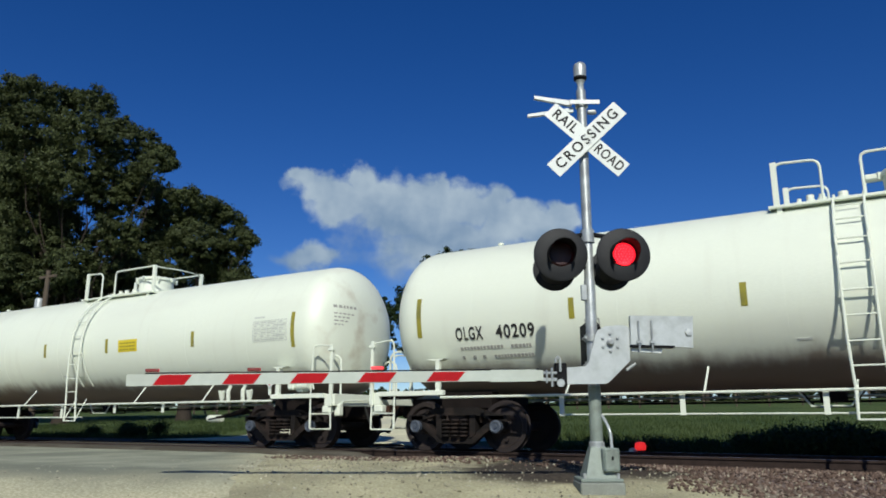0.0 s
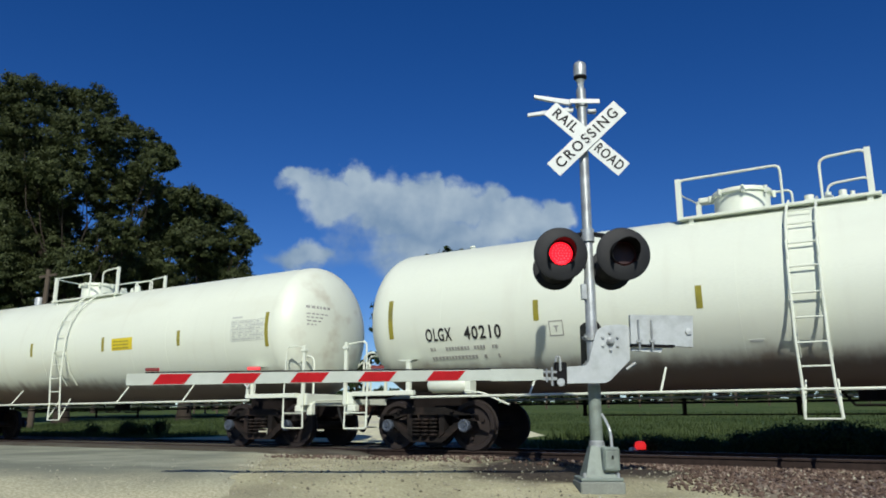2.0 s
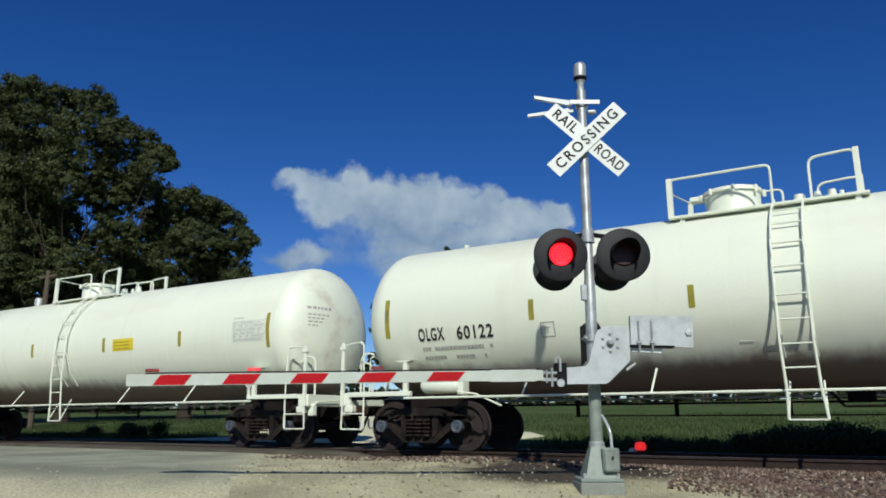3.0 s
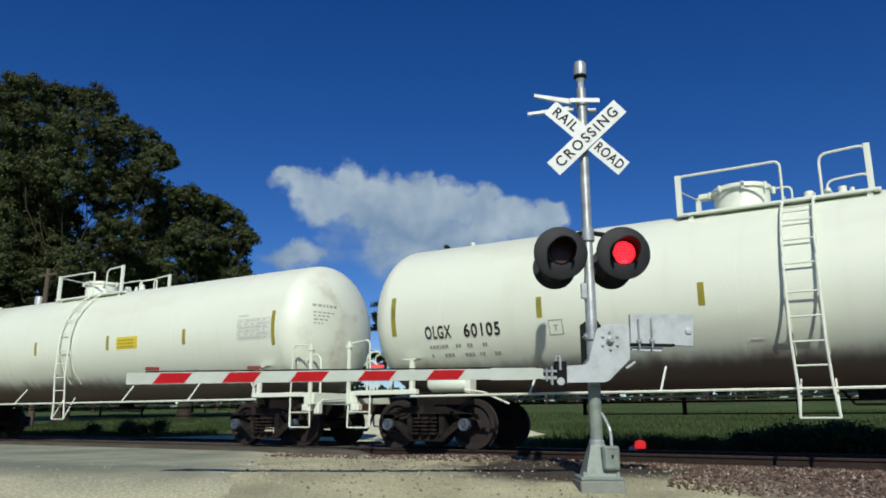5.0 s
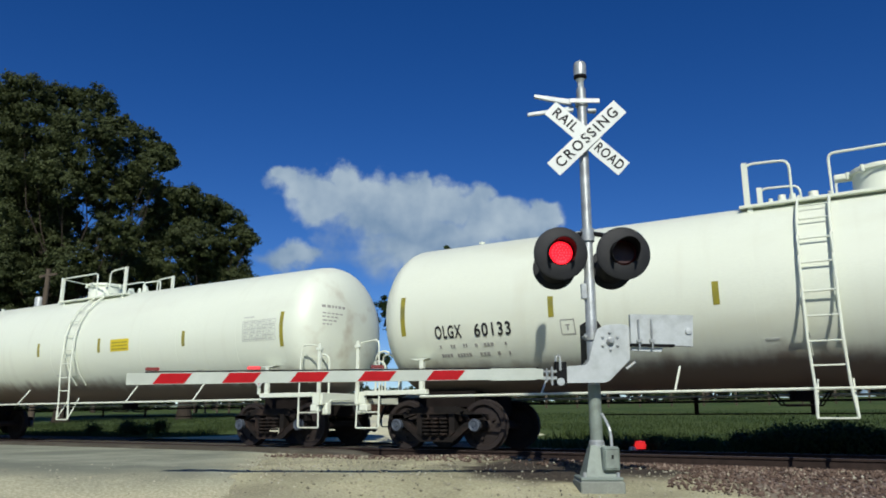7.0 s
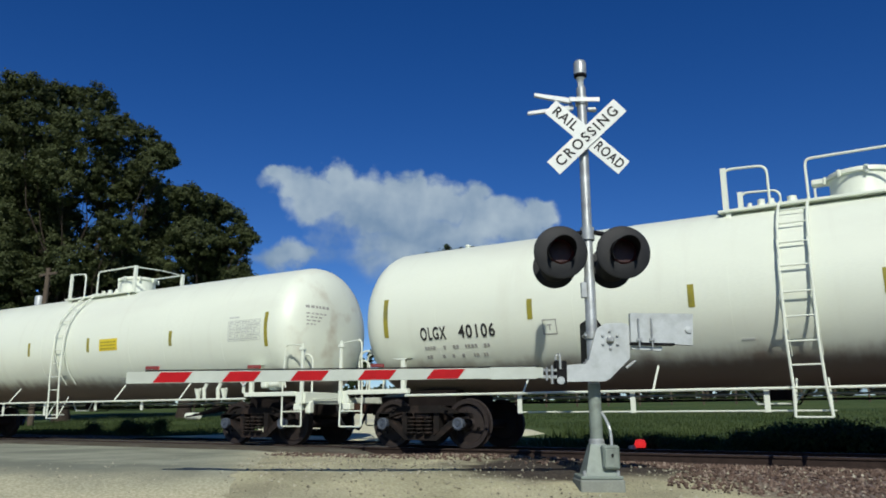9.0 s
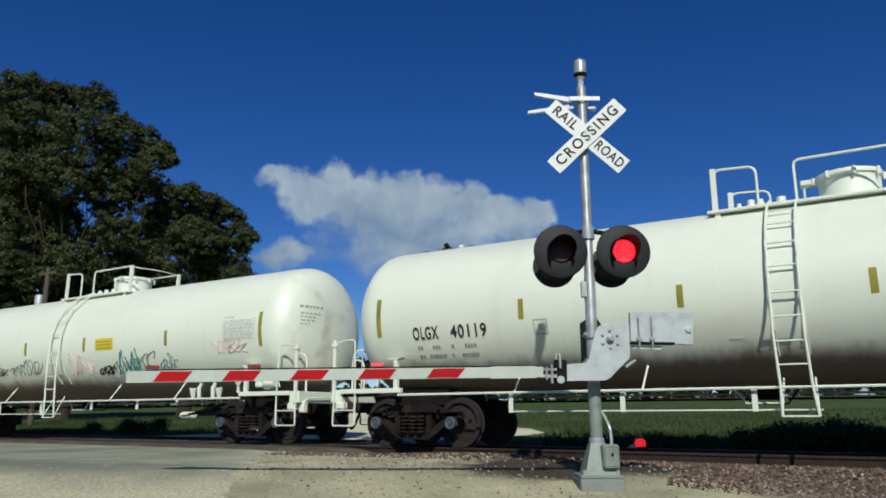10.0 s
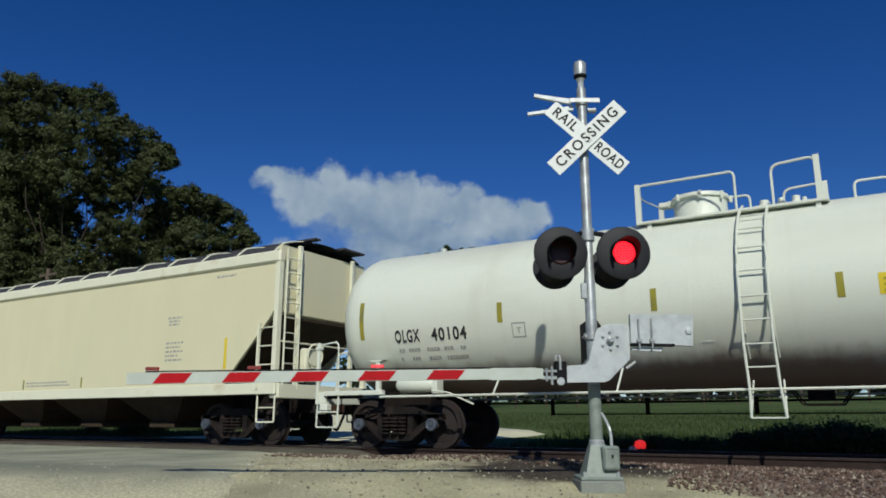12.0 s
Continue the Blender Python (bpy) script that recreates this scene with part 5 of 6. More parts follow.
        part("brake_box", box(B(), min(e * (E0 - 0.1), e * (E0 + 0.1)), max(e * (E0 - 0.1), e * (E0 + 0.1)), -0.8, -0.3, 1.6, 2.1, 0.03), HOPPER_PALE, car)
        part("coupler", box(box(B(), min(e * 8.6, e * 8.9), max(e * 8.6, e * 8.9), -0.1, 0.1, 0.72, 0.95, 0.02), min(e * 8.88, e * 9.1), max(e * 8.88, e * 9.1), -0.17, 0.17, 0.66, 1.0, 0.05), RUST, car)
        part("air_hose", pipe(B(), rounded([(e * 8.65, -0.4, 0.85), (e * 8.8, -0.42, 0.5), (e * 9.0, -0.36, 0.34)], 0.15), 0.028), RUBBER, car)
        part("stub_sill", box(B(), min(e * 6.0, e * 8.6), max(e * 6.0, e * 8.6), -0.3, 0.3, 0.7, 1.1), UNDER_BROWN, car)
        truck(car, 6.9 * e)
    for k in range(4):
        x = -4.2 + k * 2.8
        bm = B()
        a = [bm.verts.new((x + sx * 1.35, sy * 1.4, 1.2)) for sx, sy in ((-1, -1), (1, -1), (1, 1), (-1, 1))]
        c = [bm.verts.new((x + sx * 0.35, sy * 0.75, 0.45)) for sx, sy in ((-1, -1), (1, -1), (1, 1), (-1, 1))]
        for i in range(4):
            bm.faces.new((a[i], a[(i + 1) % 4], c[(i + 1) % 4], c[i]))
        bm.faces.new(a), bm.faces.new(c)
        ch = part("chute", bm, HOPPER_SHADE, car, "brown discharge hopper")
        part("gate_box", box(B(), x - 0.45, x + 0.45, -0.9, 0.9, 0.36, 0.5, 0.02), HOPPER_SHADE, ch)
    return car


hopper = hopper_car()
# plain painted scrawls along the lower side of the eleventh car
def graffiti():
    c, sh = next((c, sh) for i, c, sh, mark in train if i == 11)
    shell = next(o for o in c.children if o.name.startswith("tank") and not o.name.startswith("tank_"))
    paints = {"teal": material("teal_spray_paint", (0.05, 0.2, 0.2), 0.6, spread=0.2), "black": INK, "pink": material("pink_spray_paint", (0.66, 0.5, 0.47), 0.6, spread=0.2), "grey": material("grey_green_spray_paint", (0.2, 0.26, 0.24), 0.6, spread=0.2)}
    rnd = random.Random(3)
    for key, u0, u1, z0, z1, n in (("teal", -5.0, -3.4, 1.78, 2.12, 12), ("black", -4.4, -2.7, 1.76, 2.05, 9), ("grey", -3.6, -2.7, 1.75, 2.1, 6), ("grey", -2.4, -1.0, 1.75, 2.15, 8), ("pink", 0.4, 1.5, 1.7, 2.25, 8), ("black", 1.6, 2.3, 1.65, 1.9, 8), ("teal", 2.4, 3.3, 1.65, 2.25, 12), ("grey", 3.2, 3.8, 1.8, 2.2, 3), ("grey", 4.1, 4.6, 1.75, 2.1, 4), ("pink", 5.9, 7.0, 2.0, 2.35, 6)):
        for k in range(n):
            u = u0 + (u1 - u0) * (k + 0.5) / n
            w = (u1 - u0) / n * rnd.uniform(0.6, 1.5)
            top = z0 + (z1 - z0) * rnd.uniform(0.45, 1.0)
            pts = []
            ph, turns, lean = rnd.uniform(0, 6), rnd.uniform(3, 9), rnd.uniform(-0.15, 0.25)
            for j in range(18):
                f = j / 17
                q = 0.5 + 0.5 * math.sin(f * turns + ph * 2)
                zz = z0 + (top - z0) * q
                uu = u + w * (f - 0.5) * 1.4 + w * 0.35 * math.cos(f * turns * 1.7 + ph) + lean * (q - 0.5)
                pts.append(sh.at(uu, sh.angle(zz), 0.003))
            part("sprayed_scrawl", pipe(B(), pts, rnd.uniform(0.009, 0.018), 5), paints[key], shell, key + " sprayed scrawl")


graffiti()


# ---- trees, grass, distance ----
def leaf_cloud(lobes, count, size, seed, per=60):
    """Leaf blades gathered in clumps on a set of lobes (x, y, z, r), each with smaller boughs on it."""
    rng = np.random.default_rng(seed)
    boughs = []
    for x, y, z, r in lobes:
        boughs.append((x, y, z, r * 0.6))
        boughs.append((x, y, z, r * 0.95))
        for _ in range(11):
            d = rng.normal(size=3)
            d /= np.linalg.norm(d)
            d[2] = abs(d[2]) * 0.9 - 0.25
            k = rng.uniform(0.25, 0.42)
            boughs.append((x + d[0] * r * 0.88, y + d[1] * r * 0.88, z + d[2] * r * 0.92, r * k))
    total = sum(q[3] ** 2 for q in boughs)
    pts, outs = [], []
    for x, y, z, r in boughs:
        n = max(3, int(count * r * r / total / per))
        d = rng.normal(size=(n, 3))
        d /= np.linalg.norm(d, axis=1)[:, None]
        d = d[(d[:, 2] > -0.5) | (rng.random(n) < 0.5)]
        n = len(d)
        c = np.array((x, y, z)) + d * r * rng.uniform(0.7, 1.03, (n, 1))
        cr = rng.uniform(0.3, 0.6, (n, 1, 1)) * (0.4 + 0.12 * r)
        off = rng.normal(size=(n, per, 3)) * np.array((0.6, 0.6, 0.4))
        pts.append((c[:, None, :] + off * cr).reshape(-1, 3))
        outs.append((d[:, None, :] * 0.7 + off * 0.6 + np.array((0, 0, 0.35))).reshape(-1, 3))
    p, o = np.concatenate(pts), np.concatenate(outs)
    n = len(p)
    o = o / np.linalg.norm(o, axis=1)[:, None] + rng.normal(size=(n, 3)) * 0.45
    a = np.cross(o, rng.normal(size=(n, 3)))
    a /= np.linalg.norm(a, axis=1)[:, None]
    b = np.cross(a, o)
    b /= np.linalg.norm(b, axis=1)[:, None]
    s = size * rng.uniform(0.6, 1.3, (n, 1))
    vs = np.stack((p - a * s, p + b * s * 0.55, p + a * s, p - b * s * 0.55), 1).reshape(-1, 3)
    me = bpy.data.meshes.new("crown")
    me.from_pydata(vs.tolist(), [], np.arange(4 * n).reshape(-1, 4).tolist())
    return me


def make_tree(label, x, y, lobes, count, leaf, seed, mat, trunk_r, trunk_h, group=""):
    t = thing("tree", label, "tree", group, pose(x, y, gz(x, y)))
    bm = B()
    lathe(bm, [(trunk_r * 1.5, -0.3), (trunk_r * 1.1, 0.6), (trunk_r, trunk_h * 0.5), (trunk_r * 0.7, trunk_h), (trunk_r * 0.3, trunk_h * 1.5)], n=10)
    part("trunk", bm, BARK, t, smooth=True)
    for i, (lx, ly, lz, lr) in enumerate(lobes):
        bm = B()
        a = Vector((0, 0, trunk_h * (0.55 + 0.4 * ((i * 37) % 10) / 10)))
        c = Vector((lx, ly, lz))
        span, sway = (c - a).length, Vector((math.sin(i * 2.1), math.cos(i * 1.7), 0)) * 0.07
        pts = [a, a.lerp(c, 0.3) + (sway - Vector((0, 0, 0.09))) * span, a.lerp(c, 0.62) + (sway * -0.6 - Vector((0, 0, 0.05))) * span, c]
        for p, q, r0, r1 in zip(pts, pts[1:], (0.22, 0.15, 0.09), (0.15, 0.09, 0.04)):
            rod(bm, p, q, max(0.03, trunk_r * r0), 6, max(0.015, trunk_r * r1))
        part("limb", bm, BARK, t)
    me = leaf_cloud(lobes, count, leaf, seed)
    me.materials.append(mat)
    o = new("crown", me)
    o.parent = t
    return t


def turned(lobes):
    """Lobes given as right, ahead, up turned into plan axes."""
    a = radians(YAW)
    return [(r * math.cos(a) - f * math.sin(a), r * math.sin(a) + f * math.cos(a), z, q) for r, f, z, q in lobes]


x, y = frame_point(-23, 46)
make_tree("tall dense dark-green broadleaf tree with uneven crown", x, y, turned([(-3.82, -1.8, 20.38, 1.59), (-2.46, 0.0, 20.48, 1.5), (-1.13, 1.8, 21.36, 1.64), (-3.39, -0.9, 18.32, 2.26), (-7.75, 0.9, 19.65, 3.23), (0.39, -1.8, 17.58, 1.85), (1.77, 0.0, 18.29, 1.41), (2.55, 1.8, 18.3, 1.38), (4.4, -0.9, 15.9, 1.23), (1.33, 0.9, 16.26, 1.72), (-0.66, -1.8, 14.96, 2.11), (-4.74, 0.0, 14.98, 2.74), (2.58, 1.8, 14.97, 1.59), (-5.35, -0.9, 11.37, 2.82), (-3.11, 0.9, 11.25, 1.9), (2.97, -1.8, 11.32, 1.38), (1.38, 0.0, 14.15, 1.31), (-2.96, 1.8, 13.79, 1.51), (0.2, -0.9, 9.04, 1.92), (2.21, 0.9, 9.21, 1.88), (-3.03, -1.8, 8.34, 2.04), (-8.21, 0.0, 14.98, 2.92), (-4.7, 1.8, 17.17, 2.3), (-6.35, -0.9, 8.5, 2.43), (-1.92, 2.0, 12.09, 1.5), (0.7, 1.0, 11.09, 1.32), (-3.13, 3.0, 13.33, 1.39), (0.57, 2.0, 13.46, 0.98), (-4.89, 3.0, 13.53, 1.85), (-1.37, 2.5, 15.19, 1.15), (-0.33, 2.5, 9.14, 1.68), (-5.01, 2.5, 10.67, 1.88), (4.82, 0, 17.31, 0.52), (5.19, 0, 16.45, 0.44), (-5.79, 2.0, 7.36, 2.2), (-3.58, 2.5, 8.19, 2.05), (-0.67, 2.0, 7.55, 2.02), (1.87, 2.5, 7.63, 1.86), (-1.44, 1.0, 5.95, 1.79), (-4.21, 1.0, 5.24, 2.14), (1.45, 1.0, 5.59, 1.78)]), 480000, 0.092, 11, LEAF, 0.42, 6)
x, y = frame_point(-16.3, 48)
make_tree("rounded dark-green broadleaf tree beside the taller one", x, y, turned([(-0.1, -1.8, 13.8, 1.1), (0.58, 0.0, 13.47, 1.36), (1.37, 1.8, 13.25, 1.25), (3.09, -0.9, 11.5, 0.96), (-2.29, 0.9, 13.13, 1.61), (0.48, -1.8, 11.02, 1.73), (2.17, 0.0, 10.45, 1.27), (-3.95, 1.8, 11.56, 1.71), (-0.99, -0.9, 9.62, 1.68), (0.85, 0.9, 9.41, 1.59), (3.89, -1.8, 11.17, 0.54), (-3.85, 0.0, 9.05, 1.7), (-3.18, 1.8, 15.21, 1.03), (3.08, -0.9, 8.69, 1.09), (-2.64, 2.0, 8.06, 1.84), (-0.16, 1.5, 7.79, 1.71), (1.88, 1.0, 7.71, 1.2), (-3.04, 0.5, 6.14, 1.66), (-0.44, 0.5, 5.96, 1.66)]), 190000, 0.09, 12, LEAF, 0.4, 4.5)
x, y = frame_point(-34, 50)
make_tree("broad dark-green tree behind the track", x, y, turned([(0, 0, 15, 4.5), (3, 0, 11, 4), (-3, 0, 11, 4), (1, 0, 7, 4)]), 40000, 0.14, 13, LEAF, 0.5, 7)
x, y = frame_point(0.6, 68)
make_tree("distant round-topped green tree", x, y, turned([(-0.4, 0, 12.7, 2.4), (1.6, 0, 12.4, 2.4), (3.8, 0, 9.6, 2.4), (-3.6, 0, 9, 2.8), (0, 0, 8.5, 3.4), (4.0, 0, 8, 3.0), (-4, 0, 8, 3.2), (0, 0, 6, 3.6)]), 40000, 0.15, 14, LEAF_FAR, 0.4, 6)
rnd = random.Random(8)
for i, (px, ahead, h) in enumerate(((-60, 105, 9), (-45, 98, 10), (-30, 100, 8), (-22, 110, 9), (-12, 105, 7), (25, 115, 8.5), (33, 118, 9.5), (39, 112, 9), (46, 120, 8), (66, 112, 10), (73, 115, 11), (80, 110, 9))):
    x, y = frame_point(px, ahead)
    lobes = [(rnd.uniform(-3, 3), rnd.uniform(-2, 2), h * rnd.uniform(0.35, 0.85), h * rnd.uniform(0.2, 0.32)) for _ in range(7)]
    make_tree("far green tree on the field's edge", x, y, lobes, 12000, 0.2, 20 + i, LEAF_FAR, 0.25, h * 0.4, "trees on the field's edge")


def make_hedge():
    """A low dark belt of bushes along the field's far edge."""
    r2 = random.Random(17)
    lobes = []
    for k in range(200):
        f = -120 + k * 1.25
        x, y = frame_point(f, 118 + r2.uniform(-3, 3))
        lobes.append((x, y, gz(x, y) + r2.uniform(0.2, 1.5), r2.uniform(1.3, 2.0)))
    me = leaf_cloud(lobes, 120000, 0.24, 31, 30)
    me.materials.append(LEAF_FAR)
    tagged(new("hedge", me), "dark low hedge along the far field", "hedge", kind="stuff")


make_hedge()


def make_grass():
    rng = np.random.default_rng(4)
    vs, fs = [], []
    def blade(x, y, h):
        a = rng.uniform(0, 6.28)
        w = 0.012 + 0.012 * h
        dx, dy = math.cos(a) * w, math.sin(a) * w
        lx, ly = rng.normal(0, 0.25, 2) * h
        z = gz(x, y)
        k = len(vs)
        vs.extend([(x - dx, y - dy, z - 0.02), (x + dx, y + dy, z - 0.02), (x + lx * 0.4, y + ly * 0.4, z + h * 0.65), (x + lx, y + ly, z + h)])
        fs.extend([(k, k + 1, k + 2), (k + 1, k + 3, k + 2)])
    for _ in range(60000):
        y = 2.6 + 28 * rng.random() ** 1.8
        x = rng.uniform(-30 - y, 6)
        road_l = np.interp(y, (1.7, 3.8, 9.5, 20, 33), (-21, -19, -23, -31.5, -42))
        road_r = np.interp(y, (1.7, 4.5, 6.7, 8.8, 14.3, 20.5, 32), (-9, -8.3, -8.3, -9.5, -17, -22, -32))
        if road_l - 0.2 < x < road_r + 0.2:
            continue
        n = noise.noise(Vector((x * 0.3, y * 0.3, 3)))
        blade(x, y, max(0.05, (0.15 + 0.17 * n) * (1.0 if y < 6 and x > -9 else 0.7) * rng.uniform(0.5, 1.4)))
    me = bpy.data.meshes.new("grass")
    me.from_pydata(vs, [], fs)
    me.materials.append(GRASS)
    tagged(new("grass", me), "long green verge grass beyond the track", "grass", kind="stuff")


make_grass()


def make_weeds():
    """Low dark broad-leaved weeds along the foot of the far ballast, thickest away from the road."""
    r3 = random.Random(23)
    lobes = []
    for k in range(70):
        wx = -6.5 + 12 * r3.random() ** 0.75
        wy = 2.35 + 1.5 * r3.random() ** 1.5
        q = r3.uniform(0.16, 0.36) * (1.0 if wx > -3.4 else 0.45)
        lobes.append((wx, wy, gz(wx, wy) + q * 0.7, q))
    for wx, wy, q in ((-21.8, 3.9, 0.32), (-22.4, 3.6, 0.22), (-22.9, 3.5, 0.27), (-24.6, 3.4, 0.2)):
        lobes.append((wx, wy, gz(wx, wy) + q * 0.7, q))
    me = leaf_cloud(lobes, 60000, 0.035, 37, 40)
    me.materials.append(WEED)
    tagged(new("weeds", me), "low dark-green weeds along the track's far side", "weeds", kind="stuff")


make_weeds()


def make_stones(name, label, mat, seed, count, spot):
    """Loose angular stones; spot(rng) gives x, y and size, or None."""
    rng = np.random.default_rng(seed)
    vs, fs = [], []
    base = np.array([(1, 0, 0), (-1, 0, 0), (0, 1, 0), (0, -1, 0), (0, 0, 0.8), (0, 0, -0.8)], float)
    faces = [(0, 2, 4), (2, 1, 4), (1, 3, 4), (3, 0, 4), (2, 0, 5), (1, 2, 5), (3, 1, 5), (0, 3, 5)]
    for _ in range(count):
        got = spot(rng)
        if got is None or in_dark_patch(got[0], got[1], rng) or abs(abs(got[1]) - 0.7525) < 0.12:
            continue
        x, y, s = got
        q = base * (s * rng.uniform(0.7, 1.3, (6, 1))) + rng.normal(0, s * 0.15, (6, 3))
        a = rng.uniform(0, 6.28)
        ca, sa = math.cos(a), math.sin(a)
        z = gz(x, y) + s * 0.25 + 0.004
        k = len(vs)
        vs += [(x + p[0] * ca - p[1] * sa, y + p[0] * sa + p[1] * ca, z + p[2]) for p in q.tolist()]
        fs += [tuple(k + j for j in f) for f in faces]
    me = bpy.data.meshes.new(name)
    me.from_pydata(vs, [], fs)
    me.materials.append(mat)
    tagged(new(name, me), label, "gravel", kind="stuff")


def in_dark_patch(x, y, rng):
    """Inside the darker ground patch beside the mast, where few loose stones lie."""
    return math.hypot(0.75 * x + 3.15, 0.75 * y + 2.55) < 1.0 and rng.random() < 0.85


def ballast_spot(rng):
    if rng.random() < 0.85:
        x, y = rng.uniform(-11.5, 1.5), -1.0 - 2.2 * rng.random() ** 1.2
        if x > -2.5:
            y = -1.0 - 3.4 * rng.random()
        if x < -4.8 and y < -1.35 and rng.random() < 0.7:
            return None
        return None if x < -9.2 - rng.random() * 1.2 and y < -1.2 else (x, y, rng.uniform(0.012, 0.034))
    x = rng.uniform(-45, 4)
    return None if -22 < x < -9.8 else (x, rng.uniform(-1.6, 1.9), rng.uniform(0.02, 0.045))


def pebble_spot(rng):
    x, y = rng.uniform(-11, 2), -1.6 - 6.5 * rng.random()
    return x, y, 0.004 + 0.02 * rng.random() ** 3


make_stones("ballast", "loose pink and grey crushed ballast stones", STONE, 7, 19000, ballast_spot)
make_stones("pebbles", "scattered tan gravel pebbles on the verge", PEBBLE, 9, 11000, pebble_spot)


# ---- small things beyond the track ----
def make_fence(x0, y0, x1, y1, n, mat, h):
    f = thing("fence", "weathered post and rail field fence", "fence", "field fences")
    me = finish("post", box(B(), -0.07, 0.07, -0.07, 0.07, -0.2, h, 0.01), mat)
    for i in range(n + 1):
        k = i / n
        x, y = x0 + (x1 - x0) * k, y0 + (y1 - y0) * k
        o = new("post", me)
        o.parent = f
        o.location = (x, y, gz(x, y))
    for z in (0.45, 0.95):
        part("wire", pipe(B(), [(x0 + (x1 - x0) * i / n, y0 + (y1 - y0) * i / n, gz(0, y0 + (y1 - y0) * i / n) + z) for i in range(n + 1)], 0.007, 4), mat, f)


make_fence(-34, 45, 5, 62, 16, POLE_WOOD, 1.15)
make_fence(-62, 40, -46, 36, 7, POLE_WOOD, 1.1)

x, y = frame_point(-20.5, 38)
pole = thing("utility_pole", "weathered wooden utility pole with grey transformer can", "utility pole", m=pose(x, y, gz(x, y)))
part("pole", lathe(B(), [(0.16, -0.3), (0.12, 8.0), (0, 8.02)], n=12), POLE_WOOD, pole, smooth=True)
part("crossarm", box(B(), -0.7, 0.7, -0.06, 0.06, 7.6, 7.74, 0.01), POLE_WOOD, pole)
part("transformer", lathe(B(), [(0.0, 5.9), (0.22, 5.92), (0.22, 6.5), (0.18, 6.56), (0, 6.6)], (-0.42, -0.05, 0), n=16), GREY_PAINT, pole, "pale grey transformer can", True)

mk = thing("ground_marker", "small glowing red marker lamp beside the track", "marker lamp", m=pose(-4.81, 2.38, -0.08))
part("red_lens", lathe(B(), [(0.1, 0.05), (0.12, 0.12), (0.09, 0.2), (0, 0.22)], (0.04, 0, 0), n=16), MARK_RED, mk, smooth=True)
part("white_foot", lathe(B(), [(0.09, 0), (0.08, 0.08), (0, 0.1)], (-0.1, -0.07, 0), n=14), SIGN_WHITE, mk, smooth=True)


def make_cloud():
    """A far bank of fair-weather cloud on a flat glowing sheet."""
    m = bpy.data.materials.new("painted_cloud")
    m.use_nodes = True
    n, l = m.node_tree.nodes, m.node_tree.links
    n.remove(n["Principled BSDF"])
    co = n.new("ShaderNodeTexCoord")
    sep = n.new("ShaderNodeSeparateXYZ")
    l.new(co.outputs["Object"], sep.inputs[0])
    def mth(op, a, c=None, d=None):
        q = n.new("ShaderNodeMath")
        q.operation = op
        for i, v in enumerate((a, c, d)):
            if v is None:
                continue
            if isinstance(v, (int, float)):
                q.inputs[i].default_value = v
            else:
                l.new(v, q.inputs[i])
        return q.outputs[0]
    def tex(s, d, rough=0.55):
        t = n.new("ShaderNodeTexNoise")
        t.inputs["Scale"].default_value, t.inputs["Detail"].default_value, t.inputs["Roughness"].default_value = s, d, rough
        l.new(co.outputs["Object"], t.inputs["Vector"])
        return t.outputs["Fac"]
    # wind-shifted coordinates give the curled edge
    wob = n.new("ShaderNodeTexNoise")
    wob.inputs["Scale"].default_value, wob.inputs["Detail"].default_value = 0.016, 4
    l.new(co.outputs["Object"], wob.inputs["Vector"])
    ws = n.new("ShaderNodeSeparateXYZ")
    l.new(wob.outputs["Color"], ws.inputs[0])
    px = mth("ADD", sep.outputs[0], mth("MULTIPLY_ADD", ws.outputs[0], 110, -55))
    pz = mth("ADD", sep.outputs[2], mth("MULTIPLY_ADD", ws.outputs[1], 80, -40))
    body = None
    for cx, cz, rx, rz, w in ((-232, 116, 56, 24, 0.9), (-185, 98, 75, 36, 1.1), (-150, 75, 95, 45, 1.0), (-130, 112, 46, 44, 1.2), (-80, 80, 85, 55, 1.2), (-12, 96, 52, 40, 1.2), (-40, 50, 120, 62, 1.2), (50, 68, 75, 48, 1.2), (96, 76, 48, 36, 1.1), (140, 45, 85, 46, 1.1), (190, 32, 70, 40, 1.0), (230, 50, 46, 30, 1.0), (20, 8, 200, 60, 0.75), (-70, -30, 120, 50, 0.4), (-215, -14, 75, 26, 0.8), (390, -120, 90, 60, 1.0), (470, -140, 90, 60, 1.0), (760, -205, 150, 75, 1.0)):
        dx = mth("DIVIDE", mth("SUBTRACT", px, cx), rx)
        dz = mth("DIVIDE", mth("SUBTRACT", pz, cz), rz)
        e = mth("MULTIPLY_ADD", mth("SQRT", mth("ADD", mth("MULTIPLY", dx, dx), mth("MULTIPLY", dz, dz))), -w, w)
        body = e if body is None else mth("SMOOTH_MAX", body, e, 0.15)
    big, fine = tex(0.014, 3, 0.45), tex(0.05, 4, 0.5)
    dens = mth("ADD", body, mth("MULTIPLY_ADD", big, 0.7, -0.35))
    dens = mth("ADD", dens, mth("MULTIPLY_ADD", fine, 0.22, -0.11))
    al = n.new("ShaderNodeMapRange")
    al.interpolation_type = "SMOOTHSTEP"
    al.inputs[1].default_value, al.inputs[2].default_value, al.inputs[4].default_value = 0.0, 0.5, 0.95
    l.new(dens, al.inputs[0])
    # sunlit tops and grey undersides painted by height and noise
    ramp = n.new("ShaderNodeValToRGB")
    ramp.color_ramp.elements[0].position, ramp.color_ramp.elements[0].color = 0.34, (0.2, 0.3, 0.43, 1)
    ramp.color_ramp.elements[1].position, ramp.color_ramp.elements[1].color = 0.74, (0.47, 0.57, 0.64, 1)
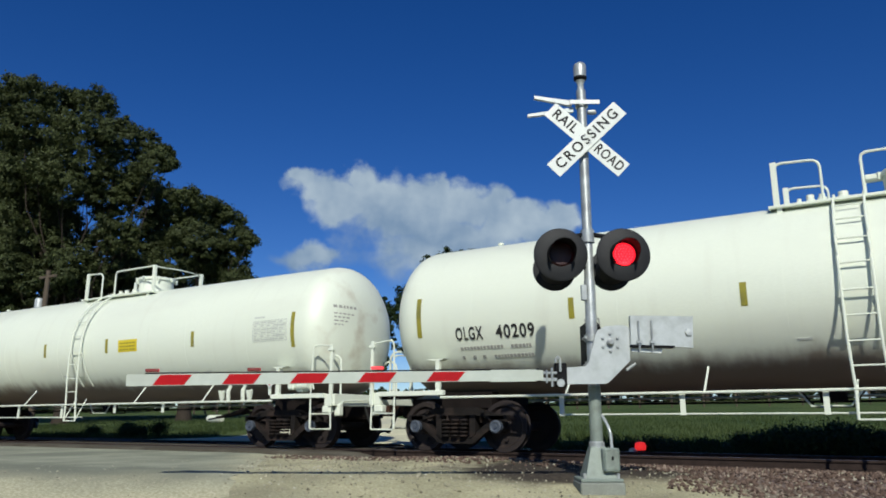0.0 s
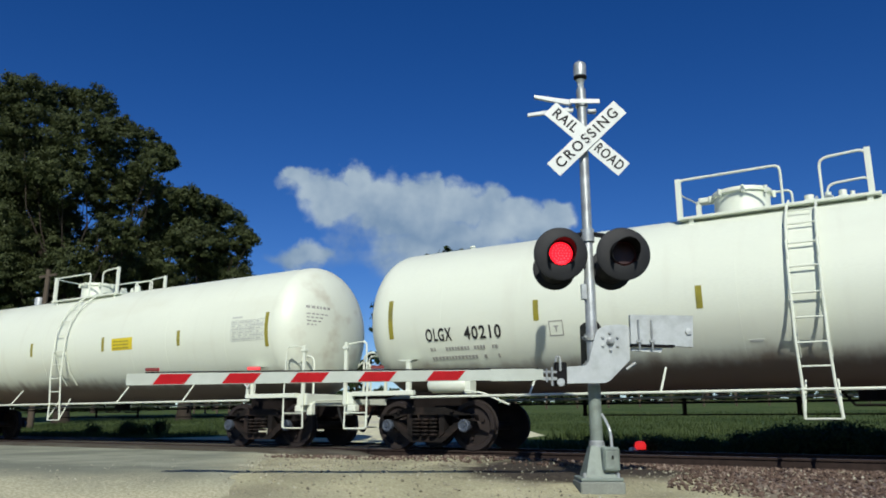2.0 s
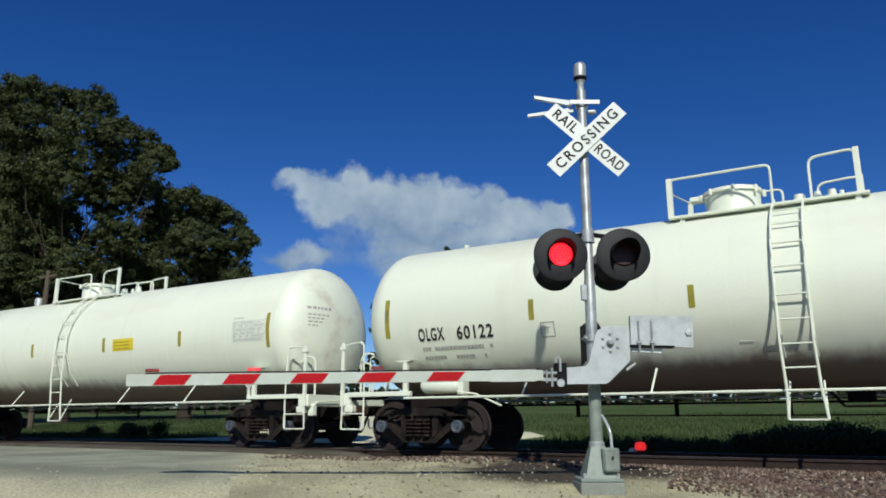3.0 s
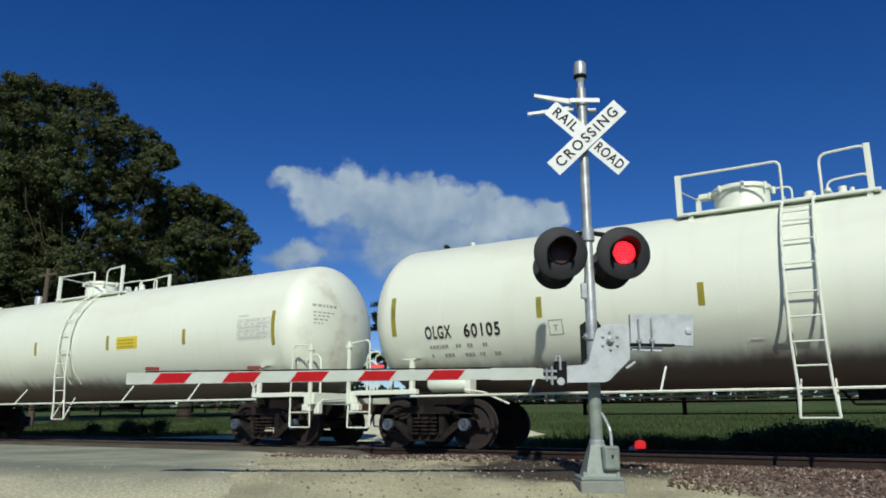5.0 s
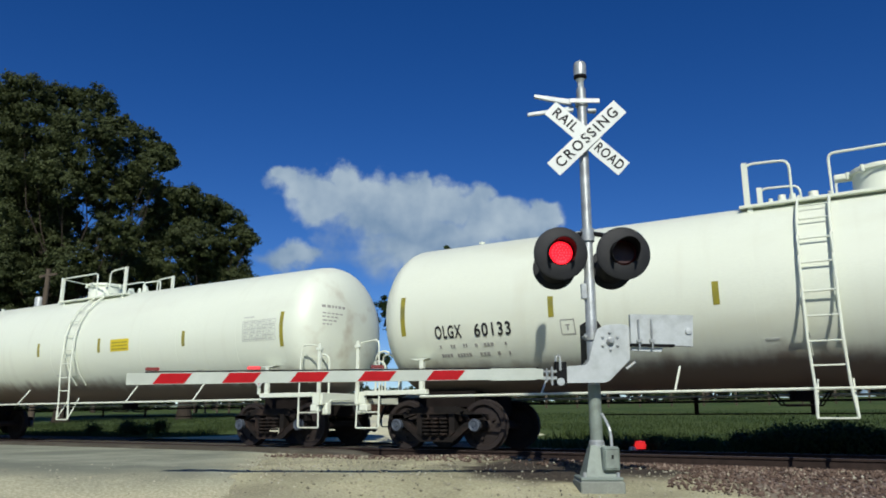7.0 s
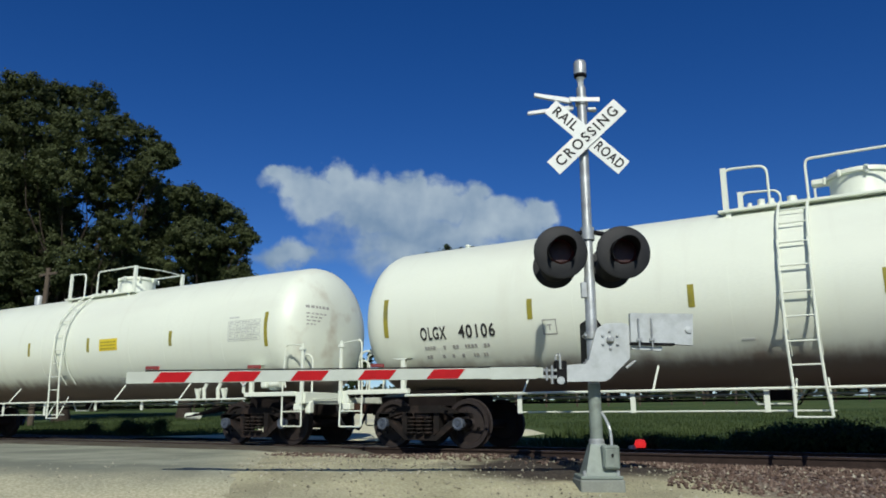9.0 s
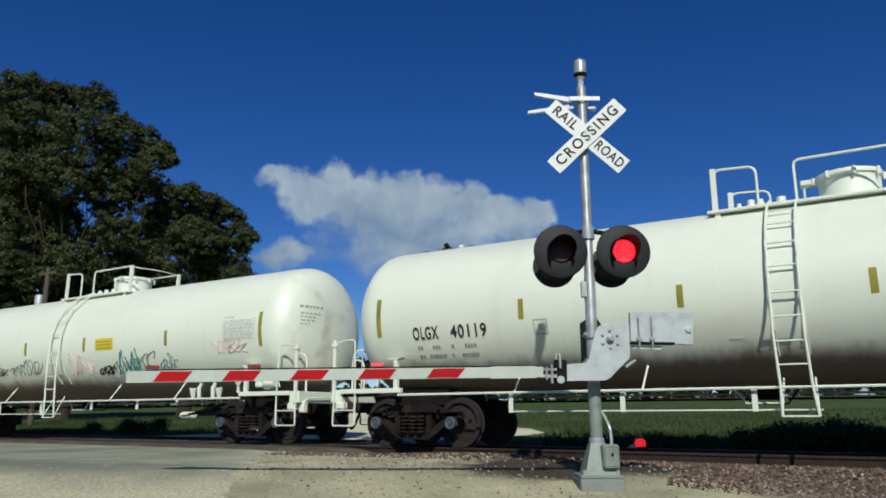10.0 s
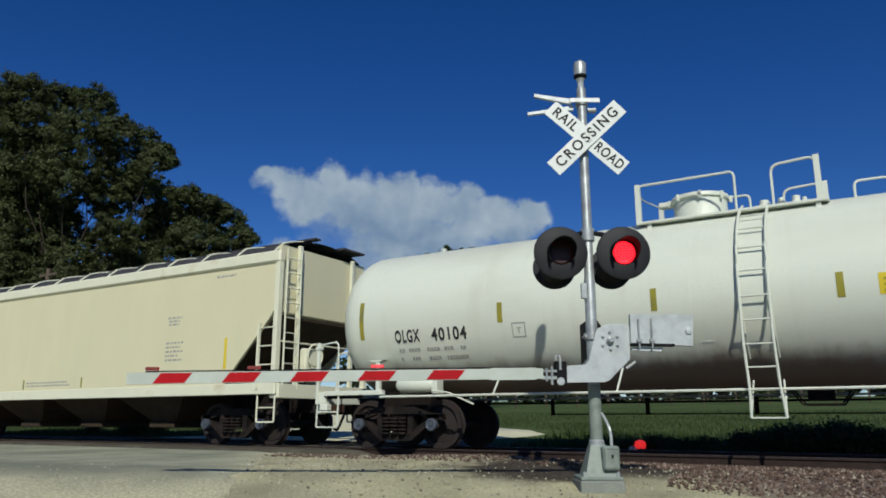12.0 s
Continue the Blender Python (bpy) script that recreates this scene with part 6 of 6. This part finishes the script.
    l.new(mth("ADD", mth("MULTIPLY_ADD", sep.outputs[2], 0.0013, -0.07), mth("ADD", mth("MULTIPLY", tex(0.012, 3, 0.45), 0.8), mth("MULTIPLY", tex(0.04, 3, 0.5), 0.2))), ramp.inputs[0])
    em = n.new("ShaderNodeEmission")
    l.new(ramp.outputs[0], em.inputs[0])
    em.inputs[1].default_value = 1.0
    tr = n.new("ShaderNodeBsdfTransparent")
    ms = n.new("ShaderNodeMixShader")
    l.new(al.outputs[0], ms.inputs[0])
    l.new(tr.outputs[0], ms.inputs[1])
    l.new(em.outputs[0], ms.inputs[2])
    l.new(ms.outputs[0], n["Material Output"].inputs[0])
    bm = B()
    v = [bm.verts.new((a, 0, c)) for a, c in ((-500, -330), (1100, -330), (1100, 330), (-500, 330))]
    bm.faces.new(v)
    ob = tagged(new("cloud", finish("cloud", bm, m)), "soft grey-white fair-weather cloud bank", "cloud", kind="structure")
    ob.visible_shadow = False
    return ob


cloud = make_cloud()

# ---- movement ----
# where the first car's middle stands, second by second
RUN = ((0, -0.32), (0.5, 8.92), (1, 17.44), (1.5, 26.64), (2, 35.22), (2.5, 44.55), (3, 53.17), (5, 89.14), (5.5, 98.51), (6, 107.15), (6.5, 116.53), (7, 125.18), (9, 160.92), (9.5, 170.25), (10, 178.85), (10.5, 188.13), (11, 196.74), (11.5, 206.01), (12, 214.63))
# how far behind the first car each one rides; the newer cars are a little shorter
BEHIND = (0, 18.1, 36.2, 54.3, 72.21, 90.12, 108.03, 125.94, 143.92, 162.02, 180.12, 198.22, 216.32)
# which lamp is alight from when
BLINK = ((0, "R"), (0.45, "L"), (1.1, "R"), (1.65, "L"), (2.25, "R"), (2.85, "L"), (3.45, "R"), (4.05, "L"), (4.65, "R"), (5.25, "L"), (5.85, ""), (6.45, "L"), (7.05, "R"), (7.65, "L"), (8.25, "R"), (8.85, ""), (9.45, "R"), (10.05, "L"), (10.65, "R"), (11.25, "L"), (11.85, "R"))


def run(t):
    return float(np.interp(t, [r[0] for r in RUN], [r[1] for r in RUN]))


def motions():
    cars = [(c, BEHIND[i]) for i, c, sh, mark in train] + [(hopper, BEHIND[-1] + 18.2)]
    for c, back in cars:
        walk(c, [(t, pose(s - back, 0, 0)) for t, s in RUN])
        for o in c.children:
            if o.name.startswith("wheelset"):
                p = o.matrix_basis.translation.copy()
                walk(o, [(k / FPS, pose(p.x, p.y, p.z, 0, math.degrees(run(k / FPS) / WHEEL_R), 0)) for k in range(int(12 * FPS) + 1)])
    for lens, at, side in blinkers:
        rows, on = [], None
        for t, lit in BLINK:
            now = lit == side
            if on is None:
                rows.append((0, pose(*at, 0, 0, 0 if now else 180)))
            elif now != on:
                for k, f in enumerate((0, 1, 2, 3)):
                    a = 60 * f
                    rows.append((t - 0.05 + k / FPS, pose(*at, 0, 0, 180 - a if now else -a)))
            on = now
        rows.append((12, pose(*at, 0, 0, 0 if on else 180)))
        walk(lens, rows)
    a = radians(YAW)
    b = radians(TILT)
    ahead = Vector((-math.sin(a) * math.cos(b), math.cos(a) * math.cos(b), math.sin(b)))
    right = Vector((math.cos(a), math.sin(a), 0))
    mid = EYE + ahead * 1318 - right * 17 + Vector((0, 0, 5))
    turn = pose(0, 0, 0, TILT, 0, YAW)
    walk(cloud, [(t, Matrix.Translation(mid - right * d) @ turn) for t, d in ((0, 0), (12, 53))])


motions()
